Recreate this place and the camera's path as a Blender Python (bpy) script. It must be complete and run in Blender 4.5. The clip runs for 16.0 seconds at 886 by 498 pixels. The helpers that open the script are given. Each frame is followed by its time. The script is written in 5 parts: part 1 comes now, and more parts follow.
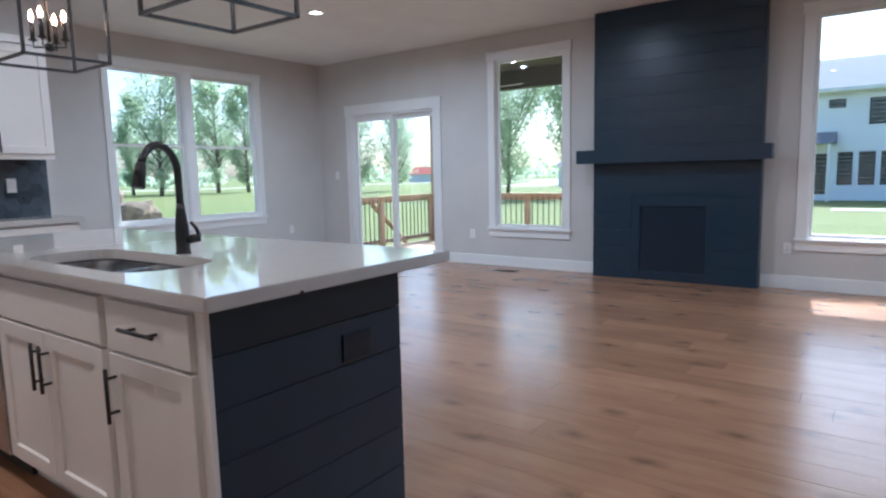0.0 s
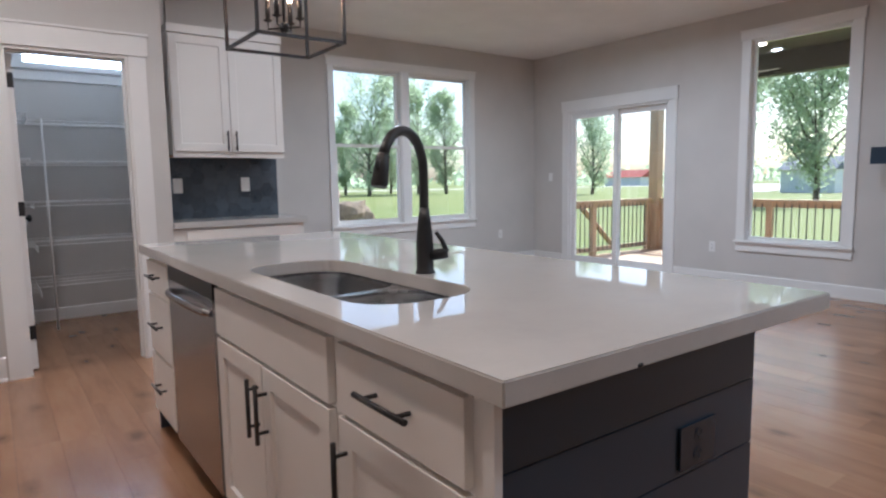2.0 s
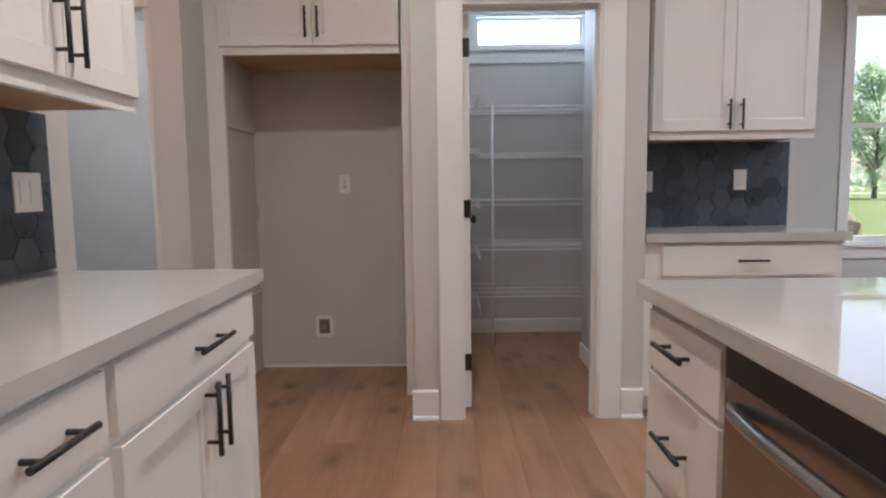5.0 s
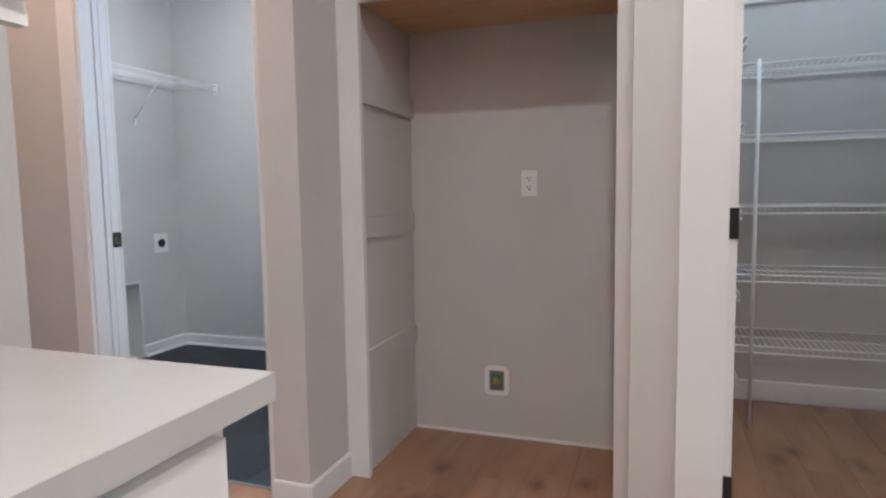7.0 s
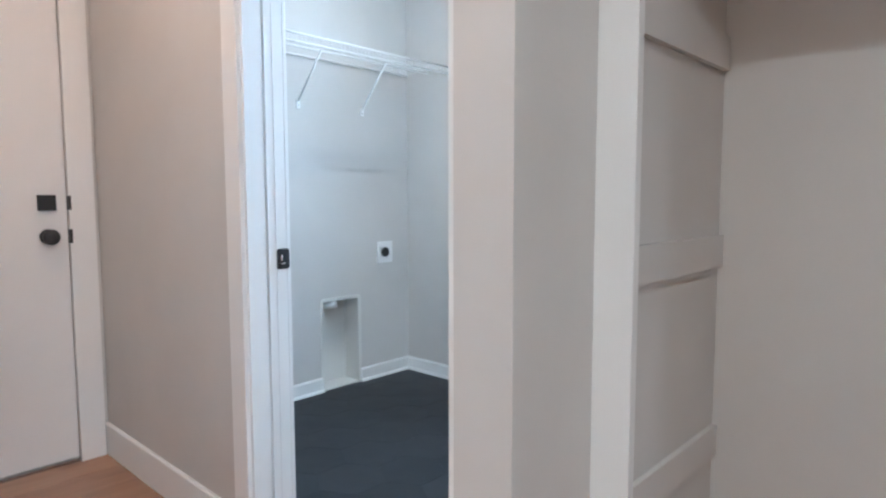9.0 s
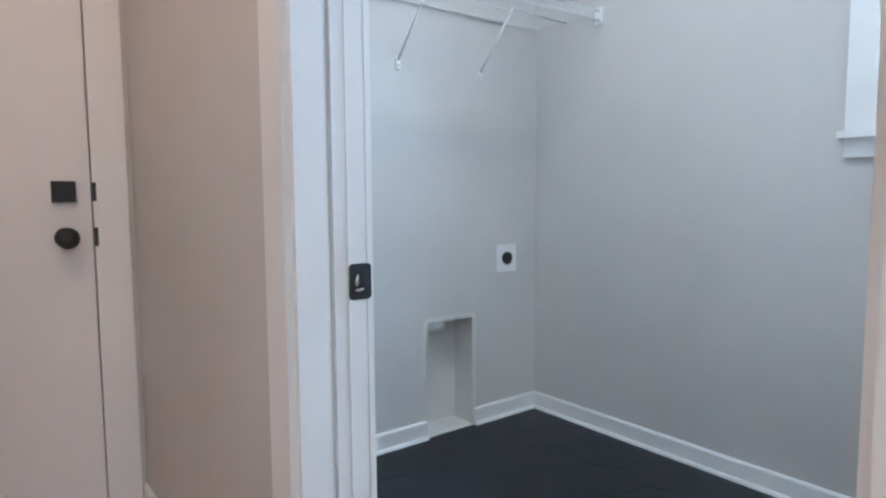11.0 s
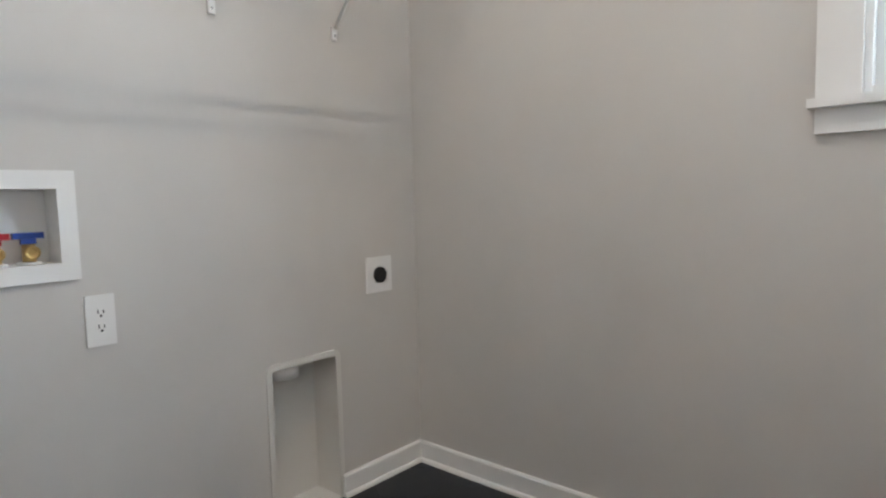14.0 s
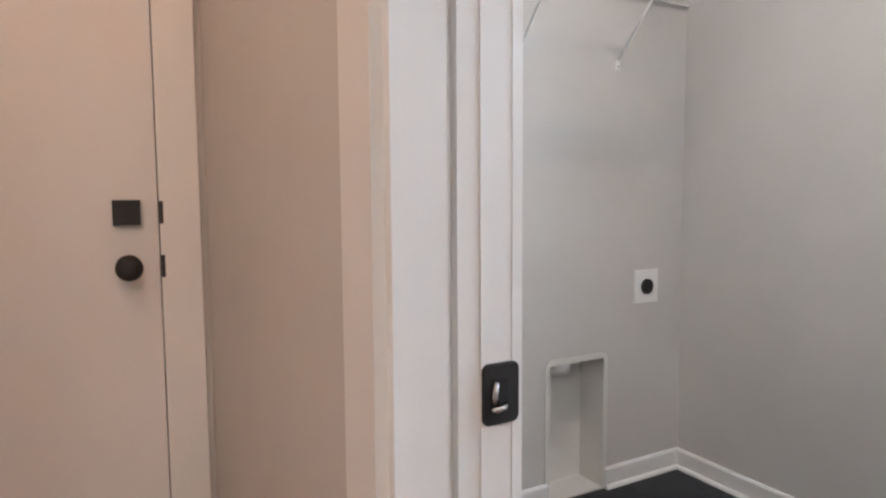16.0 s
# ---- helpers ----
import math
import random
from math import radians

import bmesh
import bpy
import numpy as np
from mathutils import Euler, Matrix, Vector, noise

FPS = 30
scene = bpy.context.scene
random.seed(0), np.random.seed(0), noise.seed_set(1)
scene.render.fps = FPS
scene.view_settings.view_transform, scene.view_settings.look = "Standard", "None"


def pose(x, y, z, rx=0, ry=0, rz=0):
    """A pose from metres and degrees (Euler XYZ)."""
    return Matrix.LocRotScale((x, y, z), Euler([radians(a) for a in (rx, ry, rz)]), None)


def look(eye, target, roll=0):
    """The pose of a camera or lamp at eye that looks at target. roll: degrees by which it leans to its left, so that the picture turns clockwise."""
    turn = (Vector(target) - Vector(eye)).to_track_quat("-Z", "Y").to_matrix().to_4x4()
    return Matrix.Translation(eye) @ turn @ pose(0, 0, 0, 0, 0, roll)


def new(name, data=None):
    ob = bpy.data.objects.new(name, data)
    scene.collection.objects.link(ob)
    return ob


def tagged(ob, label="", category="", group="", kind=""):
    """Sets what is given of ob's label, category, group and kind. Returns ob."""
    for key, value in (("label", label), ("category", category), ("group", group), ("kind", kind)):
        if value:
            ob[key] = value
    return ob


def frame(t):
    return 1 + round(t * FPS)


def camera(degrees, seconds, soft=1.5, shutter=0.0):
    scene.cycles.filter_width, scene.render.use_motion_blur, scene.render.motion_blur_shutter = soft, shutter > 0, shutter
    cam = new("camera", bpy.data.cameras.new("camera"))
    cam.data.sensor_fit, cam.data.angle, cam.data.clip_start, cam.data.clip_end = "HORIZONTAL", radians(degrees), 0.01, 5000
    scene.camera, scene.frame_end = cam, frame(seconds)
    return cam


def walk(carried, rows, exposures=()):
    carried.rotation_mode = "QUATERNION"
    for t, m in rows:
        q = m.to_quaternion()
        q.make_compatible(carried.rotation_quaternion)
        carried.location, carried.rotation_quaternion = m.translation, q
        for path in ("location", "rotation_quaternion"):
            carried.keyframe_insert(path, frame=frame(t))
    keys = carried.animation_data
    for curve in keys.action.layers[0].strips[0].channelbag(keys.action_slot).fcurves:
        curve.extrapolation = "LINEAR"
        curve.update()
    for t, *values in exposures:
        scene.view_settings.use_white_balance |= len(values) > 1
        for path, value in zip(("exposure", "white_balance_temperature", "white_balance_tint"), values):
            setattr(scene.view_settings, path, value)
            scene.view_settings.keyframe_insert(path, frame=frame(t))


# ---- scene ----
cam = camera(71.5, 16.0, soft=2.3)
PATH = [
    (0, (0.159, -0.403, 1.204), (1.761, 0.769, 0.962), -1.3),
    (0.5, (0.216, -0.268, 1.189), (1.789, 0.944, 0.949), -1.1),
    (1, (0.315, -0.106, 1.197), (1.808, 1.204, 0.96), -1.1),
    (1.5, (0.399, 0.091, 1.188), (1.756, 1.542, 0.959), -1.0),
    (2, (0.456, 0.331, 1.193), (1.631, 1.934, 0.972), -0.9),
    (2.5, (0.5, 0.555, 1.19), (1.459, 2.297, 0.974), -0.8),
    (2.8, (0.538, 0.689, 1.187), (1.356, 2.503, 0.981), -0.9),
    (3, (0.534, 0.785, 1.199), (1.273, 2.632, 0.988), -0.8),
    (3.5, (0.534, 1.046, 1.191), (1.052, 2.967, 0.986), -0.7),
    (4, (0.531, 1.323, 1.184), (0.856, 3.286, 0.982), -0.6),
    (4.5, (0.54, 1.623, 1.186), (0.691, 3.607, 0.985), -0.4),
    (4.7, (0.528, 1.742, 1.176), (0.614, 3.73, 0.976), -0.5),
    (6.8, (0.442, 3.012, 1.146), (-0.155, 4.912, 0.964), -1.0),
    (7, (0.421, 3.124, 1.155), (-0.243, 5.002, 0.974), -0.9),
    (7.5, (0.321, 3.388, 1.15), (-0.518, 5.196, 0.977), -0.8),
    (8, (0.215, 3.65, 1.16), (-0.806, 5.361, 0.985), -0.7),
    (8.5, (0.099, 3.889, 1.18), (-1.102, 5.479, 1.008), -0.5),
    (9, (-0.096, 4.082, 1.169), (-1.453, 5.541, 1.002), -0.1),
    (9.5, (-0.304, 4.231, 1.158), (-1.793, 5.557, 0.992), 0.1),
    (9.7, (-0.38, 4.301, 1.153), (-1.914, 5.573, 0.988), 0.0),
    (11.8, (-1.06, 4.76, 1.121), (-2.644, 5.968, 0.951), -0.4),
    (12, (-1.105, 4.8, 1.124), (-2.658, 6.049, 0.95), -0.7),
    (12.5, (-1.19, 4.896, 1.119), (-2.65, 6.252, 0.944), -1.0),
    (13, (-1.254, 5.011, 1.116), (-2.627, 6.455, 0.94), -1.3),
    (13.5, (-1.305, 5.099, 1.116), (-2.626, 6.589, 0.942), -1.4),
    (14, (-1.34, 5.13, 1.113), (-2.654, 6.627, 0.942), -1.4),
    (14.5, (-1.359, 5.107, 1.119), (-2.721, 6.561, 0.952), -1.3),
    (15, (-1.359, 5.018, 1.143), (-2.819, 6.375, 0.979), -1.1),
    (15.5, (-1.325, 4.912, 1.16), (-2.929, 6.096, 1.002), -0.8),
    (16, (-1.272, 4.814, 1.177), (-3.027, 5.76, 1.018), -0.4),
]
EXPOSURES = [
    (0.0, 1.12, 5150, 10), (1.5, 1.08, 5400, 12), (2.5, 1.02, 5800, 14), (4.0, 1.0, 6050, 16), (4.5, 1.02, 6000, 15), (7.0, 1.5, 5700, 9),
    (8.0, 1.82, 5450, 7), (8.5, 1.94, 5350, 5), (9.5, 1.98, 5150, 2), (12.0, 1.4, 5550, 8), (13.0, 1.38, 5950, 8), (13.5, 1.34, 6550, 11), (14.5, 1.3, 7000, 13), (15.0, 1.3, 7150, 16), (15.5, 1.36, 7000, 16), (16.0, 1.54, 6700, 15),
]
walk(cam, [(t, look(eye, target, roll)) for t, eye, target, roll in PATH], EXPOSURES)

# ---- world, sun and lamps ----
world = bpy.data.worlds.new("world")
scene.world = world
world.use_nodes = True
_wn = world.node_tree.nodes
_sky = _wn.new("ShaderNodeTexSky")
_sky.sky_type = "NISHITA"
_sky.sun_disc = False
_sky.sun_elevation = radians(46)
_sky.sun_rotation = radians(83)
_sky.dust_density = 2.5
_wn["Background"].inputs["Strength"].default_value = 0.15
world.node_tree.links.new(_sky.outputs[0], _wn["Background"].inputs[0])

sun = new("sun", bpy.data.lights.new("sun", "SUN"))
sun.data.energy, sun.data.angle, sun.data.color = 5.0, radians(0.6), (1.0, 0.95, 0.87)
sun.matrix_world = look((60, 7.4, 62), (0, 0, 0))

CEIL = 2.92
# the second colour is cool, so that cans imitate window daylight
CAN_WARM, CAN_DAYLIGHT = (1.0, 0.78, 0.60), (0.86, 0.95, 1.0)


def can_or_fill_lamp(x, y, watts, color, radius=0.07):
    """The lamp of one recessed ceiling light, seen or added as fill."""
    ob = new("can_or_fill_lamp", bpy.data.lights.new("can_or_fill_lamp", "AREA"))
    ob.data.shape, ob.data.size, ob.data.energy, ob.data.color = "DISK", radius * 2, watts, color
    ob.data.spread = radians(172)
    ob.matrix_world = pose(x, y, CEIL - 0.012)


# recessed lights, seen and added: (x, y, watts, colour, and the lamp's radius where it is a small one)
# watts are raised so that the cans make up for missing daylight
CANS_AND_FILL = [
    # (4.83, 4.60) is seen, (4.69, 2.38) follows a reflection; other two added unseen
    (4.83, 4.60, 25, CAN_DAYLIGHT), (4.69, 2.38, 8, CAN_DAYLIGHT), (2.9, 0.2, 12, CAN_DAYLIGHT), (4.83, -1.6, 16, CAN_DAYLIGHT),
    # first three are unseen, added as fill; (2.6, 3.7) fits a reflected spot
    (0.5, 0.6, 3.9, CAN_WARM), (0.45, 2.1, 6.0, CAN_WARM), (0.45, 3.6, 9.0, (1.0, 0.92, 0.83)), (2.6, 3.7, 6.5, CAN_DAYLIGHT),
    # hall and laundry cans are inferred from tint and shadows; pantry's is added
    (-1.8, 4.5, 4.6, (1.0, 0.64, 0.44)), (-2.0, 5.95, 4.6, (1.0, 0.90, 0.80), 0.02), (1.05, 5.9, 2.0, CAN_DAYLIGHT),
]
for _can in CANS_AND_FILL:
    can_or_fill_lamp(*_can)


def sky_panel(x, y, z, w, h, watts):
    """The sky's light in the opening of a north window."""
    ob = new("sky_panel", bpy.data.lights.new("sky_panel", "AREA"))
    ob.data.shape, ob.data.size, ob.data.size_y, ob.data.energy, ob.data.color = "RECTANGLE", w, h, watts, (0.62, 0.80, 1.0)
    ob.matrix_world = look((x, y, z), (x, y - 1, z))


sky_panel(1.167, 6.945, 2.354, 0.8, 0.22, 4.5)
sky_panel(-1.31, 7.095, 1.9, 0.48, 1.04, 12)

# ---- materials ----


class Nodes:
    def __init__(self, name):
        self.m = bpy.data.materials.new(name)
        self.m.use_nodes = True
        self.t = self.m.node_tree
        self.b = self.t.nodes["Principled BSDF"]

    def n(self, kind, **props):
        nd = self.t.nodes.new(kind)
        for k, v in props.items():
            if k == "operation":
                nd.operation = v
            elif k == "data_type":
                nd.data_type = v
            elif k == "blend_type":
                nd.blend_type = v
            elif k == "feature":
                nd.feature = v
        return nd

    def l(self, a, b):
        self.t.links.new(a, b)

    def coord(self, scale=(1, 1, 1), kind="pos"):
        mp = self.n("ShaderNodeMapping")
        mp.inputs["Scale"].default_value = scale
        if kind == "pos":
            self.l(self.n("ShaderNodeNewGeometry").outputs["Position"], mp.inputs["Vector"])
        else:
            self.l(self.n("ShaderNodeTexCoord").outputs["Object"], mp.inputs["Vector"])
        return mp.outputs[0]

    def noise(self, vec, scale, detail=4, rough=0.55):
        nz = self.n("ShaderNodeTexNoise")
        nz.inputs["Scale"].default_value, nz.inputs["Detail"].default_value, nz.inputs["Roughness"].default_value = scale, detail, rough
        self.l(vec, nz.inputs["Vector"])
        return nz.outputs["Fac"]

    def ramp(self, fac, stops):
        r = self.n("ShaderNodeValToRGB")
        e = r.color_ramp.elements
        while len(e) < len(stops):
            e.new(0.5)
        for el, (p, c) in zip(e, stops):
            el.position, el.color = p, (*c, 1) if len(c) == 3 else c
        self.l(fac, r.inputs[0])
        return r.outputs[0]

    def mix(self, fac, a, b, mode="MIX"):
        mx = self.n("ShaderNodeMix", data_type="RGBA", blend_type=mode)
        for s, v in ((mx.inputs[0], fac), (mx.inputs[6], a), (mx.inputs[7], b)):
            if isinstance(v, (int, float)):
                s.default_value = v
            elif isinstance(v, tuple):
                s.default_value = (*v, 1)
            else:
                self.l(v, s)
        return mx.outputs[2]

    def math(self, op, a, b=0.0):
        m = self.n("ShaderNodeMath", operation=op)
        for s, v in ((m.inputs[0], a), (m.inputs[1], b)):
            if isinstance(v, (int, float)):
                s.default_value = v
            else:
                self.l(v, s)
        return m.outputs[0]

    def bump(self, h, strength, dist=0.002):
        b = self.n("ShaderNodeBump")
        b.inputs["Strength"].default_value, b.inputs["Distance"].default_value = strength, dist
        self.l(h, b.inputs["Height"])
        self.l(b.outputs[0], self.b.inputs["Normal"])

    def set(self, **kw):
        for k, v in kw.items():
            s = self.b.inputs[k.replace("_", " ")]
            if isinstance(v, (int, float)):
                s.default_value = v
            elif isinstance(v, tuple):
                s.default_value = (*v, 1) if len(v) == 3 else v
            else:
                self.l(v, s)
        return self


def painted(name, col, rough, fine=180.0, vary=0.06, relief=0.12, mottle=2.0, sheen=0.12):
    """Rolled or sprayed paint: faint broad mottling and a fine roller stipple."""
    k = Nodes(name)
    p = k.coord()
    big = k.noise(p, mottle, 3)
    lo, hi = tuple(c * (1 - vary) for c in col), tuple(min(1, c * (1 + vary * 0.5)) for c in col)
    k.set(Base_Color=k.ramp(big, [(0.3, lo), (0.7, hi)]))
    k.set(Roughness=k.math("ADD", k.math("MULTIPLY", k.noise(p, mottle * 6, 4), sheen), rough - sheen / 2))
    k.bump(k.noise(p, fine, 3), relief, 0.0015)
    return k.m


M_WALL = painted("wall_paint", (0.60, 0.575, 0.545), 0.62, 160, 0.05, 0.18)
M_CEIL = painted("ceiling_paint", (0.83, 0.82, 0.80), 0.8, 60, 0.05, 0.45)
M_TRIM = painted("trim_paint", (0.80, 0.79, 0.77), 0.32, 90, 0.03, 0.05)
M_CAB = painted("cabinet_paint", (0.80, 0.775, 0.735), 0.36, 120, 0.03, 0.04)
M_NAVY = painted("dark_blue_paint", (0.0135, 0.034, 0.060), 0.30, 40, 0.05, 0.01, 1.2, 0.02)
M_FIREBOX = painted("firebox_black", (0.0095, 0.0225, 0.039), 0.26, 40, 0.05, 0.01, 1.2, 0.02)
M_PLASTIC = painted("white_plastic", (0.82, 0.81, 0.79), 0.35, 200, 0.02, 0.02)
M_PUTTY = painted("painted_metal_box", (0.70, 0.68, 0.64), 0.42, 140, 0.05, 0.06)
M_GDOOR = painted("door_paint", (0.78, 0.76, 0.74), 0.38, 100, 0.03, 0.05)
M_SIDING = painted("siding_paint", (0.80, 0.82, 0.84), 0.6, 8, 0.04, 0.05)
M_RUBBER = painted("dark_rubber", (0.015, 0.015, 0.016), 0.6, 100, 0.1, 0.05)


def metal(name, col, rough, brushed=(1, 1, 1), amount=0.03):
    k = Nodes(name)
    p = k.coord(brushed)
    nz = k.noise(p, 9, 3)
    k.set(Base_Color=k.ramp(nz, [(0.3, tuple(c * 0.94 for c in col)), (0.7, col)]), Metallic=1.0)
    k.set(Roughness=k.math("ADD", k.math("MULTIPLY", nz, amount), rough))
    return k.m


M_STEEL = metal("brushed_steel", (0.40, 0.385, 0.375), 0.25, (1, 0.3, 8))
M_SINK = metal("sink_steel", (0.46, 0.46, 0.46), 0.24, (9, 1, 1))
M_BRASS = metal("brass", (0.62, 0.43, 0.18), 0.28)
M_CHROME = metal("chrome", (0.75, 0.75, 0.75), 0.12)


def black_metal():
    k = Nodes("matt_black_metal")
    nz = k.noise(k.coord(), 150, 3)
    k.set(Base_Color=k.ramp(nz, [(0.3, (0.012, 0.012, 0.013)), (0.7, (0.022, 0.021, 0.021))]), Roughness=0.38)
    k.bump(nz, 0.06, 0.001)
    return k.m


M_BLACK = black_metal()


def plain(name, col, rough=0.5, metallic=0.0):
    k = Nodes(name)
    nz = k.noise(k.coord(), 40, 3)
    k.set(Base_Color=k.ramp(nz, [(0.3, tuple(c * 0.85 for c in col)), (0.7, col)]), Roughness=rough, Metallic=metallic)
    return k.m


M_RED = plain("red_plastic", (0.45, 0.012, 0.03), 0.35)
M_BLUE = plain("blue_plastic", (0.008, 0.045, 0.26), 0.35)
M_BLACKGLASS = plain("black_glass", (0.006, 0.006, 0.007), 0.06)
M_DARK = plain("dark_void", (0.01, 0.01, 0.011), 0.7)
# dark tone holds the shade of a recess that isn't hollowed out
M_BOXBACK = plain("painted_shade_plastic", (0.20, 0.185, 0.16), 0.6)
M_GREEN = plain("valve_green", (0.05, 0.16, 0.05), 0.5)
M_DARKWIN = plain("dark_window_glass", (0.03, 0.06, 0.055), 0.05)


def glow(name, col, strength):
    k = Nodes(name)
    k.set(Base_Color=(0.8, 0.8, 0.8), Emission_Color=col, Emission_Strength=strength)
    return k.m


M_BULB = glow("lit_bulb", (1.0, 0.55, 0.28), 42.0)
M_CAN = glow("lit_lens", (1.0, 0.9, 0.78), 9.0)


def glass():
    k = Nodes("window_glass")
    k.set(Base_Color=(0.93, 0.97, 0.96), Roughness=0.0, IOR=1.45, Transmission_Weight=1.0)
    return k.m


M_GLASS = glass()


def quartz():
    k = Nodes("white_quartz")
    p = k.coord()
    fine, veins = k.noise(p, 260, 2), k.noise(p, 3.5, 6, 0.65)
    base = k.ramp(veins, [(0.38, (0.525, 0.508, 0.482)), (0.5, (0.550, 0.532, 0.505)), (0.7, (0.535, 0.518, 0.492))])
    k.set(Base_Color=k.mix(k.ramp(fine, [(0.62, (0, 0, 0)), (0.72, (0.25, 0.25, 0.25))]), base, (0.42, 0.395, 0.37)))
    k.set(Roughness=k.math("ADD", k.math("MULTIPLY", k.noise(p, 14, 4), 0.02), 0.018), Specular_IOR_Level=0.48)
    return k.m


M_QUARTZ = quartz()


def oak(name, dark, mid, light, rough=0.30, along=1, gloss_var=0.16, knots=True, relief=0.10, spec=0.5, knot=(0.09, 0.045, 0.024)):
    """Sawn oak: long streaks of grain, broad tone by the board, dark knots. along: the axis of the grain."""
    k = Nodes(name)
    rnd = k.n("ShaderNodeObjectInfo").outputs["Random"]
    isl = k.n("ShaderNodeNewGeometry").outputs["Random Per Island"]
    r = k.math("FRACT", k.math("ADD", k.math("MULTIPLY", rnd, 7.31), isl))
    stretch = [7.0, 7.0, 7.0]
    stretch[along] = 0.9
    off = k.n("ShaderNodeVectorMath", operation="ADD")
    k.l(k.coord(tuple(stretch)), off.inputs[0])
    cmb = k.n("ShaderNodeCombineXYZ")
    for i in range(3):
        k.l(k.math("MULTIPLY", r, 61.0 + 17 * i), cmb.inputs[i])
    k.l(cmb.outputs[0], off.inputs[1])
    v = off.outputs[0]
    grain, streak = k.noise(v, 1.6, 7, 0.62), k.noise(v, 0.35, 4, 0.6)
    col = k.ramp(grain, [(0.18, dark), (0.48, mid), (0.80, light)])
    tone = k.ramp(r, [(0.0, (0.84, 0.82, 0.80)), (0.5, (1, 1, 1)), (1.0, (1.10, 1.09, 1.07))])
    col = k.mix(1.0, col, tone, "MULTIPLY")
    col = k.mix(k.ramp(streak, [(0.58, (0, 0, 0)), (0.80, (0.42, 0.42, 0.42))]), col, dark)
    if knots:
        cloud = k.noise(k.coord(), 1.7, 3)
        col = k.mix(k.ramp(cloud, [(0.42, (0, 0, 0)), (0.72, (0.40, 0.40, 0.40))]), col, dark)
        ks = [2.7, 2.7, 2.7]
        ks[along] = 1.5
        vo = k.n("ShaderNodeTexVoronoi")
        vo.voronoi_dimensions = "2D"
        vo.inputs["Scale"].default_value = 1.0
        k.l(k.coord(tuple(ks)), vo.inputs["Vector"])
        wob = k.math("ADD", vo.outputs["Distance"], k.math("MULTIPLY", k.noise(k.coord(), 7, 4), 0.22))
        col = k.mix(k.ramp(wob, [(0.11, (0.66, 0.66, 0.66)), (0.16, (0.34, 0.34, 0.34)), (0.26, (0, 0, 0))]), col, knot)
    k.set(Base_Color=col)
    k.set(Roughness=k.math("ADD", k.math("MULTIPLY", k.noise(v, 1.2, 5), gloss_var), rough - gloss_var / 2))
    k.set(Specular_IOR_Level=spec)
    k.bump(grain, relief, 0.0012)
    return k.m


M_OAK = oak("oak_floor", (0.235, 0.118, 0.064), (0.345, 0.184, 0.102), (0.400, 0.224, 0.128), 0.24, gloss_var=0.06, relief=0.03, spec=0.7)
M_PLY = oak("birch_ply", (0.36, 0.20, 0.09), (0.50, 0.30, 0.15), (0.58, 0.37, 0.20), 0.5, 0, knots=False)
M_DECK = oak("deck_cedar", (0.36, 0.23, 0.14), (0.52, 0.36, 0.23), (0.62, 0.46, 0.31), 0.6, 1)
M_POST = oak("cedar_post", (0.36, 0.22, 0.13), (0.50, 0.34, 0.21), (0.60, 0.43, 0.28), 0.65, 2)


def tile(name, lo, hi, rough, cloud=6.0, relief=0.15):
    k = Nodes(name)
    rnd = k.n("ShaderNodeObjectInfo").outputs["Random"]
    p = k.coord()
    nz = k.noise(p, cloud, 6, 0.65)
    f = k.math("ADD", k.math("MULTIPLY", rnd, 0.6), k.math("MULTIPLY", nz, 0.55))
    k.set(Base_Color=k.ramp(f, [(0.25, lo), (0.95, hi)]))
    k.set(Roughness=k.math("ADD", k.math("MULTIPLY", nz, 0.2), rough - 0.1))
    k.bump(k.noise(p, 70, 4), relief, 0.002)
    return k.m


M_SLATE = tile("slate_tile", (0.006, 0.009, 0.014), (0.014, 0.018, 0.025), 0.46)
M_HEX = tile("backsplash_tile", (0.034, 0.046, 0.060), (0.088, 0.110, 0.135), 0.30, 20)
M_GROUT = painted("dark_grout", (0.035, 0.037, 0.042), 0.85, 250, 0.15, 0.3)


def ground_mat():
    k = Nodes("lawn")
    p = k.coord()
    a, b, c = k.noise(p, 0.05, 5), k.noise(p, 1.3, 6), k.noise(p, 14, 5)
    col = k.ramp(a, [(0.35, (0.130, 0.165, 0.026)), (0.65, (0.170, 0.190, 0.040))])
    col = k.mix(k.ramp(b, [(0.45, (0, 0, 0)), (0.75, (0.6, 0.6, 0.6))]), col, (0.19, 0.185, 0.07))
    col = k.mix(k.ramp(c, [(0.4, (0, 0, 0)), (0.7, (0.5, 0.5, 0.5))]), col, (0.065, 0.105, 0.018))
    k.set(Base_Color=col, Roughness=0.9)
    k.bump(c, 0.7, 0.05)
    return k.m


M_LAWN = ground_mat()


def rough_mat(name, lo, hi, scale, rough=0.9, relief=0.6, dist=0.03):
    k = Nodes(name)
    p = k.coord()
    nz = k.noise(p, scale, 7, 0.65)
    k.set(Base_Color=k.ramp(nz, [(0.3, lo), (0.7, hi)]), Roughness=rough)
    k.bump(nz, relief, dist)
    return k.m


M_SOIL = rough_mat("excavated_soil", (0.16, 0.115, 0.08), (0.36, 0.28, 0.205), 9)
M_GRAVEL = rough_mat("gravel", (0.38, 0.36, 0.32), (0.60, 0.57, 0.52), 6)
M_BARK = rough_mat("bark", (0.07, 0.055, 0.04), (0.16, 0.13, 0.10), 3)
M_SHINGLE = rough_mat("asphalt_shingle", (0.16, 0.17, 0.19), (0.24, 0.25, 0.27), 5)
